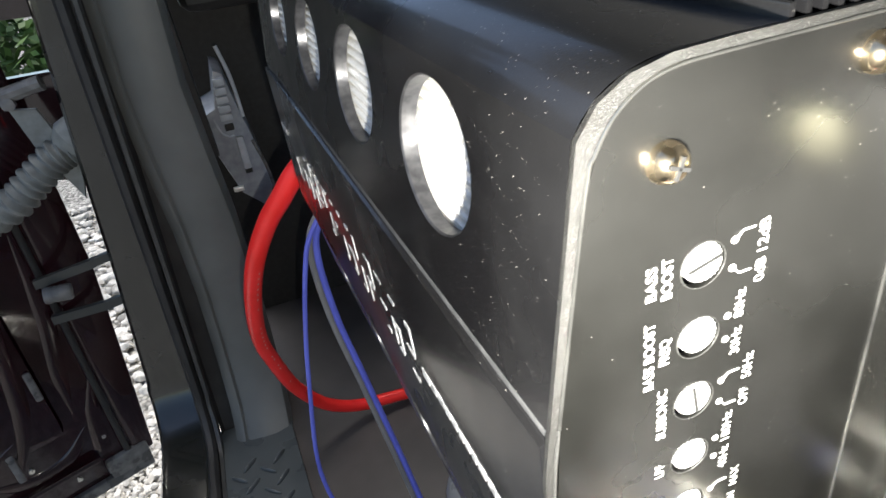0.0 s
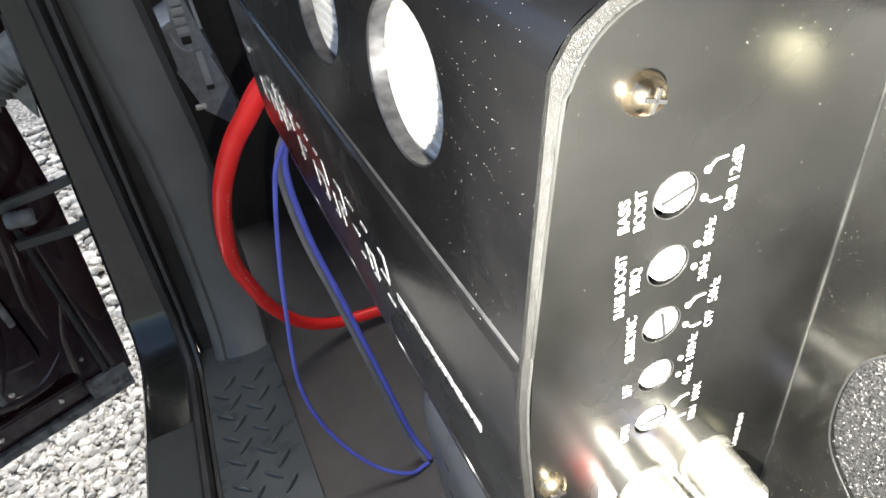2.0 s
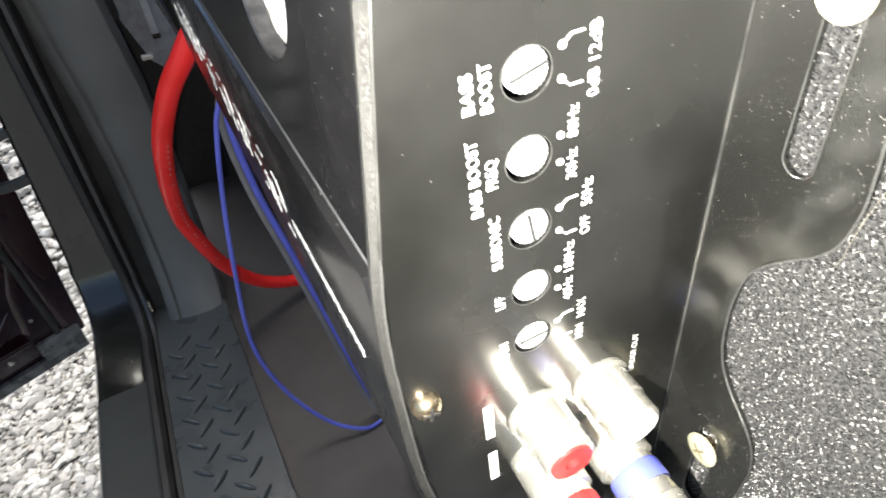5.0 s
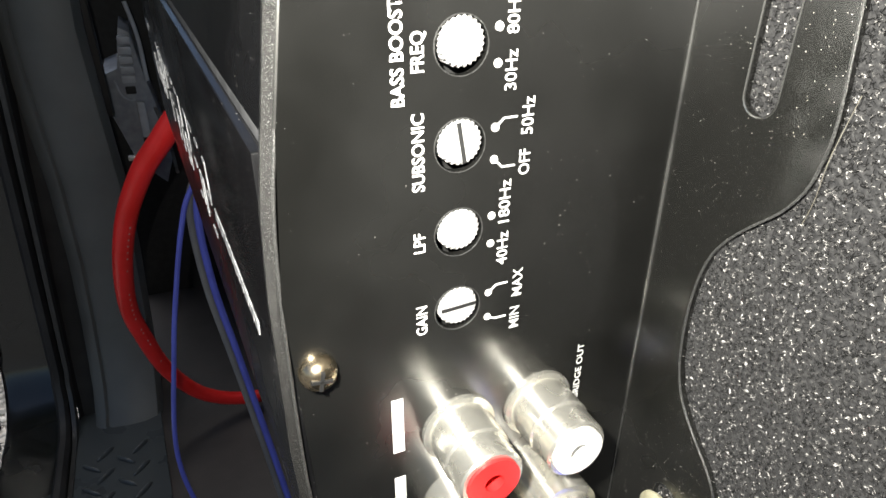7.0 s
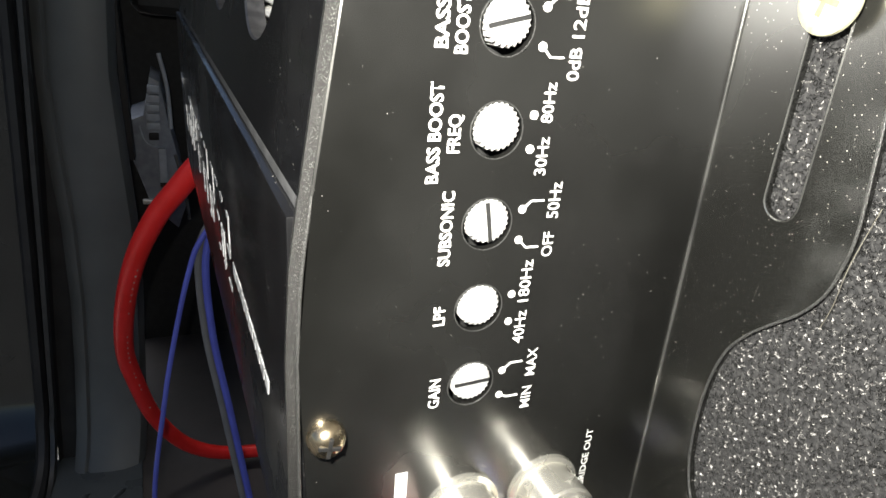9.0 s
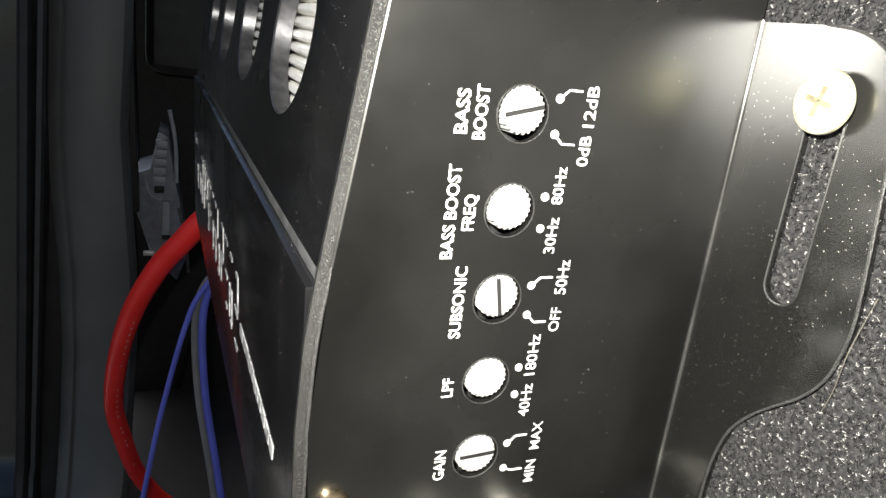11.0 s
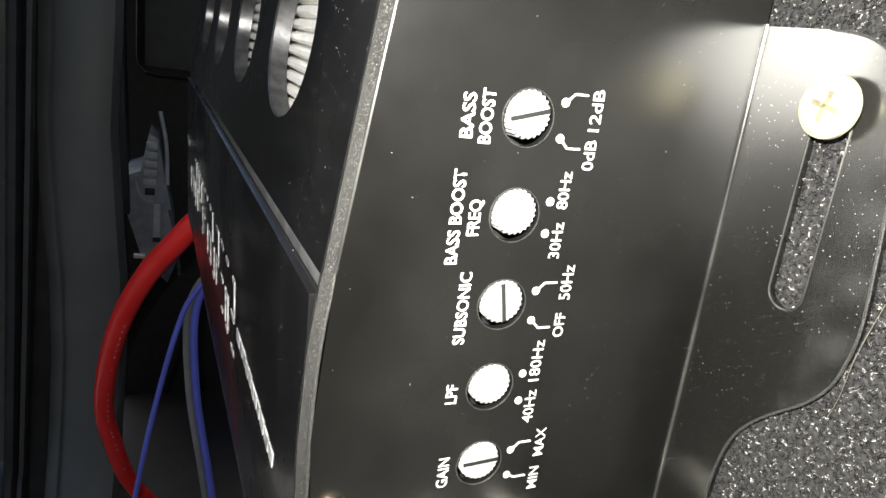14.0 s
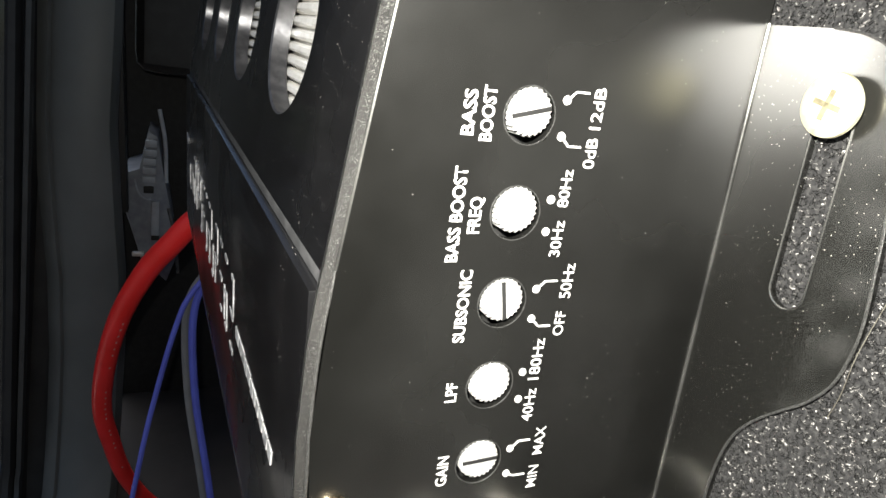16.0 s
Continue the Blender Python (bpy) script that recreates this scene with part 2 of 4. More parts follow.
def smooth_line(points, steps=8):
    """A Catmull-Rom line through the points."""
    p = [Vector(q) for q in points]
    p = [2 * p[0] - p[1], *p, 2 * p[-1] - p[-2]]
    out = []
    for a, b, c, d in zip(p, p[1:], p[2:], p[3:]):
        for i in range(steps):
            t = i / steps
            out.append(0.5 * (2 * b + (c - a) * t + (2 * a - 5 * b + 4 * c - d) * t * t + (3 * b - a - 3 * c + d) * t ** 3))
    return out + [p[-2]]


def tube(points, radius, sides=12, steps=8, ripple=None):
    """A round cable along the points; ripple(i) scales the radius of ring i."""
    bm = bmesh.new()
    line = smooth_line(points, steps) if steps else [Vector(q) for q in points]
    up, rings = Vector((0.3, 0.2, 1)), []
    for i, c in enumerate(line):
        d = (line[min(i + 1, len(line) - 1)] - line[max(i - 1, 0)]).normalized()
        side = d.cross(up).normalized() if abs(d.dot(up.normalized())) < 0.99 else d.orthogonal().normalized()
        up = side.cross(d).normalized()
        r = radius * (ripple(i) if ripple else 1)
        rings.append([bm.verts.new(c + r * (math.cos(a) * side + math.sin(a) * up)) for a in (2 * math.pi * k / sides for k in range(sides))])
    for a, b in zip(rings, rings[1:]):
        for k in range(sides):
            bm.faces.new((a[k], a[(k + 1) % sides], b[(k + 1) % sides], b[k]))
    bm.faces.new(rings[0])
    bm.faces.new(rings[-1][::-1])
    bmesh.ops.recalc_face_normals(bm, faces=bm.faces[:])
    return bm


def turned(profile, centre, axis, sides=32, wobble=None):
    """A turned piece: (along, radius) pairs round an axis through centre; closed at the ends where the radius is 0."""
    bm = bmesh.new()
    ax = Vector(axis).normalized()
    s = ax.orthogonal().normalized()
    t = ax.cross(s)
    rings = []
    for along, r in profile:
        c = Vector(centre) + ax * along
        if r == 0:
            rings.append([bm.verts.new(c)])
        else:
            rings.append([bm.verts.new(c + (r * (wobble(k) if wobble else 1)) * (math.cos(a) * s + math.sin(a) * t)) for k, a in ((k, 2 * math.pi * k / sides) for k in range(sides))])
    for a, b in zip(rings, rings[1:]):
        for k in range(sides):
            j = (k + 1) % sides
            if len(a) == 1:
                bm.faces.new((a[0], b[j], b[k]))
            elif len(b) == 1:
                bm.faces.new((a[k], a[j], b[0]))
            else:
                bm.faces.new((a[k], a[j], b[j], b[k]))
    bmesh.ops.recalc_face_normals(bm, faces=bm.faces[:])
    return bm


def prism(outline, fixed, lo, hi, bevel=0.0):
    """A plate: an outline in the other two axes, from lo to hi along the fixed axis ("x", "y" or "z")."""
    bm = bmesh.new()
    put = {"x": lambda a, b, f: (f, a, b), "y": lambda a, b, f: (a, f, b), "z": lambda a, b, f: (a, b, f)}[fixed]
    face = bm.faces.new([bm.verts.new(put(a, b, lo)) for a, b in outline])
    out = bmesh.ops.extrude_face_region(bm, geom=[face])
    shift = Vector(put(0, 0, hi - lo))
    for v in out["geom"]:
        if isinstance(v, bmesh.types.BMVert):
            v.co += shift
    bmesh.ops.recalc_face_normals(bm, faces=bm.faces[:])
    if bevel:
        rim = [e for e in bm.edges if len(e.link_faces) == 2 and e.calc_face_angle(0) > 0.9 and any(len(f.verts) == len(outline) for f in e.link_faces)]
        bmesh.ops.bevel(bm, geom=rim, offset=bevel, segments=2, profile=0.6, affect="EDGES")
    return bm


def sweep(profile, path, closed=False):
    """Faces between copies of a cross-section: profile gives (x, out) pairs, path gives (y, z, ny, nz) stations."""
    bm = bmesh.new()
    rows = []
    for y, z, ny, nz, *more in path:
        sx = more[0] if more else 0.0
        rows.append([bm.verts.new((x + sx * (k[0] if k else 1), y + o * ny, z + o * nz)) for x, o, *k in profile])
    for a, b in zip(rows, rows[1:]):
        for k in range(len(profile) - (0 if closed else 1)):
            j = (k + 1) % len(profile)
            bm.faces.new((a[k], a[j], b[j], b[k]))
    return bm


def filled(outer, holes, put):
    """A flat face with holes, from loops of 2D points."""
    bm = bmesh.new()
    edges, loops = [], []
    for loop in (outer, *holes):
        vs = [bm.verts.new(put(a, b)) for a, b in loop]
        loops.append(vs)
        edges += [bm.edges.new((vs[i], vs[(i + 1) % len(vs)])) for i in range(len(vs))]
    bmesh.ops.triangle_fill(bm, use_beauty=True, use_dissolve=False, edges=edges)
    return bm, loops


def circle(a, b, r, n=40):
    return [(a + r * math.cos(2 * math.pi * k / n), b + r * math.sin(2 * math.pi * k / n)) for k in range(n)]


def lettering(name, text, x, z, length, height, parent, y=-0.012, bold=False):
    """White print that reads upwards on the end panel: from z on, its foot at x, its caps towards minus x."""
    cu = bpy.data.curves.new(name, "FONT")
    cu.body, cu.size, cu.resolution_u = text, 1.0, 3
    cu.offset = 0.02 if bold else 0.01
    tmp = new(name, cu)
    bpy.context.view_layer.update()
    me = bpy.data.meshes.new_from_object(tmp.evaluated_get(bpy.context.evaluated_depsgraph_get()))
    bpy.data.objects.remove(tmp)
    bm = bmesh.new()
    bm.from_mesh(me)
    bpy.data.meshes.remove(me)
    xs, ys = [v.co.x for v in bm.verts], [v.co.y for v in bm.verts]
    wide, cap = max(xs) - min(xs), 0.70
    for v in bm.verts:
        v.co = Vector((x - (v.co.y / cap) * height, y, z + (v.co.x - min(xs)) / wide * length))
    return part(name, bm, INK, parent, smooth=False)


# ---- ground ----
bm = bmesh.new()
bmesh.ops.create_grid(bm, x_segments=2, y_segments=2, size=60000)
for v in bm.verts:
    v.co.z = -131.2
solid("ground", bm, EARTH, "pale gravel bed under loose stones", "ground", kind="structure", base=(0, 0, -131.2))


def gravel():
    """Loose angular stones, thick where the door opening shows them and thinner further off."""
    rng = np.random.default_rng(4)
    ico = bmesh.new()
    bmesh.ops.create_icosphere(ico, subdivisions=2, radius=1)
    shape = np.array([v.co[:] for v in ico.verts])
    tris = np.array([[v.index for v in f.verts] for f in ico.faces])
    ico.free()
    verts, faces, n = [], [], 0
    spots = []
    for x0, x1, y0, y1, size, count in ((-125, -30, 15, 190, 0.92, 12000), (-125, -30, 15, 190, 0.55, 7000), (-190, -50, 190, 430, 2.1, 2400), (-230, -125, 20, 190, 2.1, 1100)):
        for _ in range(count):
            spots.append((rng.uniform(x0, x1), rng.uniform(y0, y1), size * rng.lognormal(0, 0.3)))
    for x, y, s in spots:
        dirs = rng.normal(size=(9, 3))
        dirs /= np.linalg.norm(dirs, axis=1)[:, None]
        cut = rng.uniform(0.5, 0.85, 9)
        q = shape.copy()
        for d, c in zip(dirs, cut):
            over = q @ d - c
            q -= np.where(over > 0, over, 0)[:, None] * d
        q *= np.array([1.25, 0.9, 0.62]) * s
        a = rng.uniform(0, 6.28)
        tilt = rng.normal(0, 0.3)
        rot = np.array([[np.cos(a), -np.sin(a), 0], [np.sin(a), np.cos(a), 0], [0, 0, 1]]) @ np.array([[1, 0, 0], [0, np.cos(tilt), -np.sin(tilt)], [0, np.sin(tilt), np.cos(tilt)]])
        q = q @ rot.T + np.array([x, y, -131.0 + s * rng.uniform(0.1, 0.9)])
        verts.append(q)
        faces.append(tris + n)
        n += len(q)
    v = np.concatenate(verts) * U + np.array([0, 0, Z0])
    me = bpy.data.meshes.new("gravel")
    me.from_pydata(v.tolist(), [], np.concatenate(faces).tolist())
    ob = new("gravel", me)
    me.materials.append(STONES)
    tagged(ob, "loose pale grey crushed gravel stones on the ground", "gravel", kind="stuff")


gravel()



def hedge():
    """A far leafy hedge along the drive: thousands of small leaves in an uneven bank, on a few stems."""
    rng = np.random.default_rng(11)
    n = 9000
    x, y = rng.uniform(-900, 300, n), rng.normal(900, 35, n)
    top = -20 + 55 * np.sin(x / 70.0) + 30 * np.sin(x / 23.0 + 1)
    z = -130 + (top + 150) * rng.uniform(0, 1, n) ** 0.8
    a, b = rng.normal(size=(n, 3)), rng.normal(size=(n, 3))
    a /= np.linalg.norm(a, axis=1)[:, None]
    b -= (b * a).sum(1)[:, None] * a
    b /= np.linalg.norm(b, axis=1)[:, None]
    s = rng.uniform(6, 13, n)[:, None]
    c = np.stack([x, y, z], 1)
    quads = np.stack([c - a * s, c - b * s * 0.5, c + a * s, c + b * s * 0.5], 1).reshape(-1, 3) * U + np.array([0, 0, Z0])
    me = bpy.data.meshes.new("hedge")
    me.from_pydata(quads.tolist(), [], np.arange(4 * n).reshape(-1, 4).tolist())
    me.materials.append(GRASS)
    tagged(new("hedge", me), "green leafy hedge beyond the gravel drive", "hedge", kind="stuff")


hedge()

# ---- vehicle: sill, floor, pillar ----
R, N = 9.0, 8


def bend(y_up, z_sill, z_top, y_back, lean=0.035):
    """Stations down a pillar, round into the sill and back along it; each with its outward normal."""
    out = [(y_up, z_top, -1, 0, lean * (z_top - z_sill)), (y_up, z_sill + R + 25, -1, 0, lean * (R + 25)), (y_up, z_sill + R, -1, 0, lean * R * 0.6)]
    for k in range(1, N + 1):
        a = math.pi / 2 * k / N
        out.append((y_up - R + R * math.cos(a), z_sill + R - R * math.sin(a), -math.cos(a), math.sin(a), 0.0))
    return out + [(y, z_sill, 0, 1, 0.0) for y in (72, 50, 20, y_back)]


door_frame = thing("door_frame", (-28, 90, -84), "black painted door jamb and sill with rubber seal", "door frame", kind="structure")
SILL = [(-33.8, -16, 2.6), (-34.6, -14, 2.6), (-34.9, -1.6, 2.6), (-34.2, -0.4, 2.6), (-33, 0, 2.5), (-27.2, 0.15, 1.2), (-26.6, 0.5, 1), (-26.2, -1, 1)]
part("jamb_panel", sweep(SILL, bend(97, -68.2, 72, -45)[:-3]), JAMB_GLOSS, door_frame, "glossy black painted jamb")
part("sill_panel", sweep([(x, o + 0.12, *k) for x, o, *k in SILL], bend(97, -68.2, 72, -45)[-4:]), JAMB, door_frame, "matt grey body sill")
part("rubber_seal", sweep([(-26.4, -0.6), (-26.5, 0.9), (-26.0, 1.7), (-25.2, 1.8), (-24.7, 1.1), (-24.7, -0.6)], bend(90, -68.2, 72, -45, 0.04)), TRIM_DARK, door_frame, "black rubber door seal")
part("seal_lip", sweep([(-24.7, -0.4), (-24.5, 0.6), (-23.9, 0.7), (-23.7, -0.4)], bend(89, -68.2, 72, -45, 0.045)), SEAL_LIP, door_frame, "dark grey lip beside the seal")

trim = thing("pillar_trim", (-18, 95, -66), "charcoal grained plastic lower pillar trim", "pillar trim", kind="structure")
stations = [(90, 40, -1, 0, 4.0), (90, -10, -1, 0, 2.6), (90, -35, -1, 0, 1.2), (90, -52, -1, 0, 0.2), (88.5, -60, -0.97, 0.2, 0), (86.5, -67.6, -0.9, 0.4, 0)]
part("shadow_channel", sweep([(-23.8, -1.0), (-23.3, -2.2), (-21.5, -2.2), (-20.7, -2.6), (-20.6, -6.0)], stations), TRIM_DARK, trim, "dark channel along the trim")
part("trim_panel", sweep([(-20.9, -2.2), (-20.8, 0.0), (-20.2, 0.6), (-19.2, 0.95), (-18.8, 0.6), (-18.3, 1.0), (-15.5, 1.3), (-13.5, 1.3), (-11.6, 0.8), (-10.9, -0.8), (-10.8, -4)],
     [(92, 40, -1, 0, 1.0), (92, 5, -1, 0, 0.0), (92, -8, -1, 0, -0.6), (92, -20, -1, 0, 0.0), (92, -30, -1, 0, 0.6), (92, -42, -1, 0, 0.6), (91.5, -52, -1, 0.05, 0.2), (89.8, -58, -0.97, 0.2, 0), (88.2, -63, -0.93, 0.35, -0.2), (86.2, -66.6, -0.8, 0.6, -0.5), (83.6, -69.0, -0.45, 0.85, -0.8)]), TRIM_GREY, trim)

plate = thing("sill_plate", (-18, 40, -68), "black plastic sill plate with raised tread bars", "sill plate", kind="structure")
part("plate_body", prism([(-24.6, 88.5), (-24.2, -45), (-8.2, -45), (-10.1, 34), (-11.9, 88.5)], "z", -68.6, -67.8, bevel=0.25), SILL_PLASTIC, plate)
bar = bmesh.new()
bmesh.ops.create_icosphere(bar, subdivisions=2, radius=1)
for v in bar.verts:
    v.co = Vector((v.co.x * 1.75 * U, v.co.y * 0.36 * U, v.co.z * 0.62 * U))
bar_mesh = bpy.data.meshes.new("tread_bar")
bar.to_mesh(bar_mesh)
bar.free()
bar_mesh.polygons.foreach_set("use_smooth", [True] * len(bar_mesh.polygons))
bar_mesh.materials.append(SILL_PLASTIC)
for row in range(24):
    for x0, y0, angle in ((-21.7, 74.9, -42), (-17.05, 74.9, -43), (-19.8, 77.4, 47), (-15.0, 77.1, 48)):
        y = y0 - 4.83 * row
        ob = new("tread_bar", bar_mesh)
        ob.parent = plate
        ob.matrix_local = Matrix.Translation(W(x0 + 0.03 * (75 - y), y, -67.75) - BASE[plate.name]) @ pose(0, 0, 0, 0, 0, angle)

solid("floor", prism([(-12.3, 60), (-12.9, 130), (90, 130), (90, -60), (-8.0, -60), (-10.2, 34)], "z", -70, -68.6), FLOOR, "dark brown-black vinyl cabin floor", "floor", kind="structure", base=(20, 30, -70))

solid("pillar_backing", box((-27, 99.5, -70), (-11.5, 102, 72), 0.3), TRIM_DARK, "black inner body panel behind the trim", "body panel", kind="structure", base=(-19, 100, -70))

# Hidden block, added to stop light leaking between channel and trim.
solid("leak_block", box((-26.2, 94.6, -70), (-11.8, 99.4, -56), 0.3), TRIM_DARK, "hidden black block added against a light leak under the trim", "body panel", kind="structure", base=(-19, 95, -70))

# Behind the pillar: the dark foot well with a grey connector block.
# Wall and dashboard take the near-black of hollows: foot well shade as colour.
solid("foot_well_wall", prism([(-14, -70), (118, -70), (118, 24), (-14, 24)], "y", 128, 131), HOLLOW, "foot well wall behind the pillar, shade put into its colour", "wall", kind="structure", base=(20, 128, -70))
solid("dashboard", box((-9.5, 101, 0), (118, 127.9, 24), 3.0, 3), HOLLOW, "dashboard underside over the foot well, shade put into its colour", "dashboard", kind="structure", base=(50, 115, 0))
conn = thing("connector_block", (-8, 110, -34), "grey-blue plastic wiring connector block with ribs", "connector")
part("housing", prism([(-7.55, -9.9), (-6.0, -10.8), (-5.0, -17.3), (-3.4, -25.3), (-2.6, -32.1), (-4.3, -37), (-8.5, -32.7), (-10.2, -26.8), (-12.0, -21.1), (-11.3, -17.4), (-8.9, -16.4)], "y", 110, 128.2, bevel=0.4), CONNECTOR, conn)
for k in range(5):
    part("rib", box((-8.0 - 0.12 * k, 108.2 + 0.3 * k, -12.4 - 1.6 * k), (-6.1 - 0.05 * k, 110.1, -11.2 - 1.6 * k), 0.25), RIB, conn, "pale ribbed step")
# Shade of this opening, and below the clip, is put on as near-black blocks.
part("recess", box((-8.2, 109.3, -20.6), (-6.6, 110.1, -19.4), 0.2), HOLLOW, conn, "dark block for the shaded opening under the ribs")
part("clip", box((-6.95, 108.8, -28.1), (-5.6, 110.1, -21.9), 0.35), RIB, conn)
part("clip_shadow_gap", box((-6.9, 109.2, -29.0), (-5.6, 110.05, -28.3), 0.15), HOLLOW, conn)
part("strip", tube([(-5.9, 109.2, -6.0), (-4.9, 109.0, -11.5), (-4.6, 109.0, -18.5)], 0.35, 8), RIB, conn, "thin pale strip")
part("strip", tube([(-4.2, 109.0, -23), (-3.0, 109.0, -28.5), (-2.4, 109.0, -35)], 0.3, 8), STEEL, conn)
part("wire_bead", tube([(-9.6, 109.6, -18.2), (-9.0, 109.4, -20.5), (-7.9, 109.4, -21.6), (-7.0, 109.6, -21.6)], 0.16, 8), RIB, conn)
part("metal_tab", box((-9.9, 109.0, -32.0), (-8.0, 110.1, -31.2), 0.2), ALU, conn, "bright metal tab")
solid("pedal_bracket", prism([(-14.5, 40), (-12.0, 40), (-10.6, -8), (-10.2, -22), (-11.4, -22), (-13.0, -6)], "y", 100, 104, bevel=0.4), TRIM_DARK, "black steel bracket hanging behind the pillar", "bracket", base=(-12, 102, 40))

solid("hinge_pillar", prism([(-47.5, -22), (-26, -27), (-26, 72), (-46, 72), (-47.0, 3.2), (-31.2, 2.6), (-31.8, -6), (-47.4, -6)], "y", 116, 119), PAINT, "black painted hinge pillar behind the open door", "body panel", kind="structure", base=(-36, 117, -27))

# ---- door ----
door = thing("open_door", (-43, 112, -88), "open dark maroon-black painted car door seen from inside", "door")
DX, DY = -0.925, -0.38


def leaf(s, o, z):
    """A place on the open door: s along it from the hinges, o out of its inner face towards the cabin."""
    return Vector((-42.6 + DX * s + 0.38 * o, 112.5 + DY * s - 0.925 * o, z))


def door_box(s0, s1, o0, o1, z0, z1, bevel=0.4):
    b = box((s0, o0, z0), (s1, o1, z1), bevel)
    for v in b.verts:
        v.co = leaf(*v.co)
    bmesh.ops.recalc_face_normals(b, faces=b.faces[:])
    return b


b = door_box(0, 105, -9, 0, -86.5, 60, 1.4)
part("door_shell", b, PAINT, door)
part("bottom_flange", door_box(0.5, 104, -0.5, 1.1, -88.2, -85.8, 0.5), STEEL, door, "grey seam flange under the door")
part("inner_ridge", door_box(9, 104, -0.5, 1.6, -80.5, -79, 0.7), PAINT, door)
part("hinge_edge", door_box(-4.4, 3.2, -8, 0.7, -40, 58, 0.8), PAINT, door)
b = box((-4.4, -8, -84), (3.2, 0.7, -40.02), 0.5)
for v in b.verts:
    s_ = v.co.x if v.co.x > 0 else v.co.x + 3.8 * (-40 - v.co.z) / 44
    v.co = leaf(s_, v.co.y, v.co.z)
bmesh.ops.recalc_face_normals(b, faces=b.faces[:])
part("hinge_edge", b, PAINT, door)
part("seal_channel", door_box(3.6, 4.8, -0.5, 0.9, -82, 58, 0.4), TRIM_DARK, door, "black rubber seal")
part("inner_panel", door_box(12, 98, -0.5, 3.0, -70, 40, 2.2), PAINT, door, "dark red-black inner panel")
for s, z in ((7, -76), (14, -82.5), (20, -75), (26, -83)):
    part("plug", turned([(0, 0.6), (0.3, 0.5), (0.35, 0)], leaf(s, 0.0, z), (0.38, -0.925, 0), 16), CHROME, door, "shiny round drain plug")
part("corner_gusset", door_box(0.4, 9, -0.5, 1.3, -86.4, -81.5, 0.9), STEEL, door, "grey lower corner of the door")
for line in ([(5.5, 0.4, -30), (6.2, 0.6, -45), (8.5, 0.6, -58), (9.6, 0.5, -68)], [(14, 3.0, -28), (14.6, 3.3, -45), (17, 3.3, -62), (22, 3.0, -74)],
             [(9, 0.5, -72), (14, 0.8, -77), (21, 0.8, -77.5), (28, 0.6, -74)], [(3.5, 0.7, -60), (6.5, 0.8, -70), (8.0, 0.8, -79)], [(20, 3.1, -66), (30, 3.3, -71), (46, 3.3, -73), (80, 3.1, -74)]):
    b = tube([(s_, 0, z) for s_, o, z in line], 1.5, 14, 8, lambda i: min(1.0, 0.15 + 0.12 * i, 0.15 + 0.12 * (24 - i)))
    for v in b.verts:
        v.co = leaf(v.co.x, (3.0 if line[0][1] > 2 else 0.0) + 0.22 * v.co.y, v.co.z)
    part("pressed_ridge", b, PAINT, door)
for s0, z in ((12.5, -57), (21, -71)):
    part("slot_trim", door_box(s0, s0 + 1.3, 2.6, 3.4, z - 3.2, z + 3.2, 0.4), STEEL, door, "pale slot in the door")
check = thing("check_strap", (-36, 105, -42), "black steel door check arm between jamb and door", "door check")
for z0, z1 in ((-34.6, -38.6), (-43.2, -46.2)):
    arm = bmesh.new()
    ends = [((-30.0, 104.0, z0), (-30.0, 104.0, z0 - 1.5)), ((-37, 106.6, z0 - 2.2), (-37, 106.6, z0 - 3.8)), ((-47, 108.2, z1), (-47, 108.2, z1 - 1.6))]
    rings = [[arm.verts.new((x, y + dy, z)) for (x, y, z), dy in ((p, 0), (p, 1.2), (q, 1.2), (q, 0))] for p, q in ends]
    for p, q in zip(rings, rings[1:]):
        for i in range(4):
            arm.faces.new((p[i], p[(i + 1) % 4], q[(i + 1) % 4], q[i]))
    arm.faces.new(rings[0])
    arm.faces.new(rings[-1][::-1])
    bmesh.ops.recalc_face_normals(arm, faces=arm.faces[:])
    part("arm", arm, JAMB, check, smooth=False)
part("end_plate", box((-32.3, 102, -45.5), (-30.2, 106, -33), 0.4), JAMB, check)
part("roller", turned([(-2.2, 0), (-2.2, 1.3), (-1.8, 1.5), (1.8, 1.5), (2.2, 1.3), (2.2, 0)], (-43.5, 106.5, -41.2), (1, 0.1, -0.12), 20), STEEL, check)
hinge = thing("door_hinge", (-33, 106, -22), "grey steel door hinge with bolted leaf", "hinge")
part("hinge_leaf", prism([(-38.2, -9.2), (-34.5, -9.8), (-31.6, -20), (-33.0, -25.5), (-36.8, -16)], "y", 106, 107.2, bevel=0.3), BOOT, hinge)
part("hinge_arm", tube([(-46, 107, -6.2), (-40, 106, -7.2), (-32, 105, -6.0)], 1.2, 10), STEEL, hinge)
part("bolt", turned([(0, 1.1), (0.9, 1.1), (1.0, 0.9), (1.0, 0)], (-37.5, 105.4, -8.2), (0, -1, 0), 6), STEEL, hinge)
boot = thing("wiring_boot", (-36, 105, -20), "grey corrugated rubber wiring boot into the door", "wiring boot")
part("hose", tube([(-30.5, 105, -16.4), (-34.2, 105, -17.4), (-38.5, 105, -20.2), (-43, 105, -23.4), (-50, 106, -26.5)], 2.5, 20, 22, lambda i: 1 + 0.17 * math.sin(i * 1.0)), BOOT, boot)
part("collar", turned([(-3.2, 0), (-3.2, 2.4), (-2.6, 3.3), (0.4, 3.6), (1.6, 2.9), (2.2, 2.6)], (-30.6, 105, -15.2), (-0.85, 0, -0.5), 24), BOOT, boot)

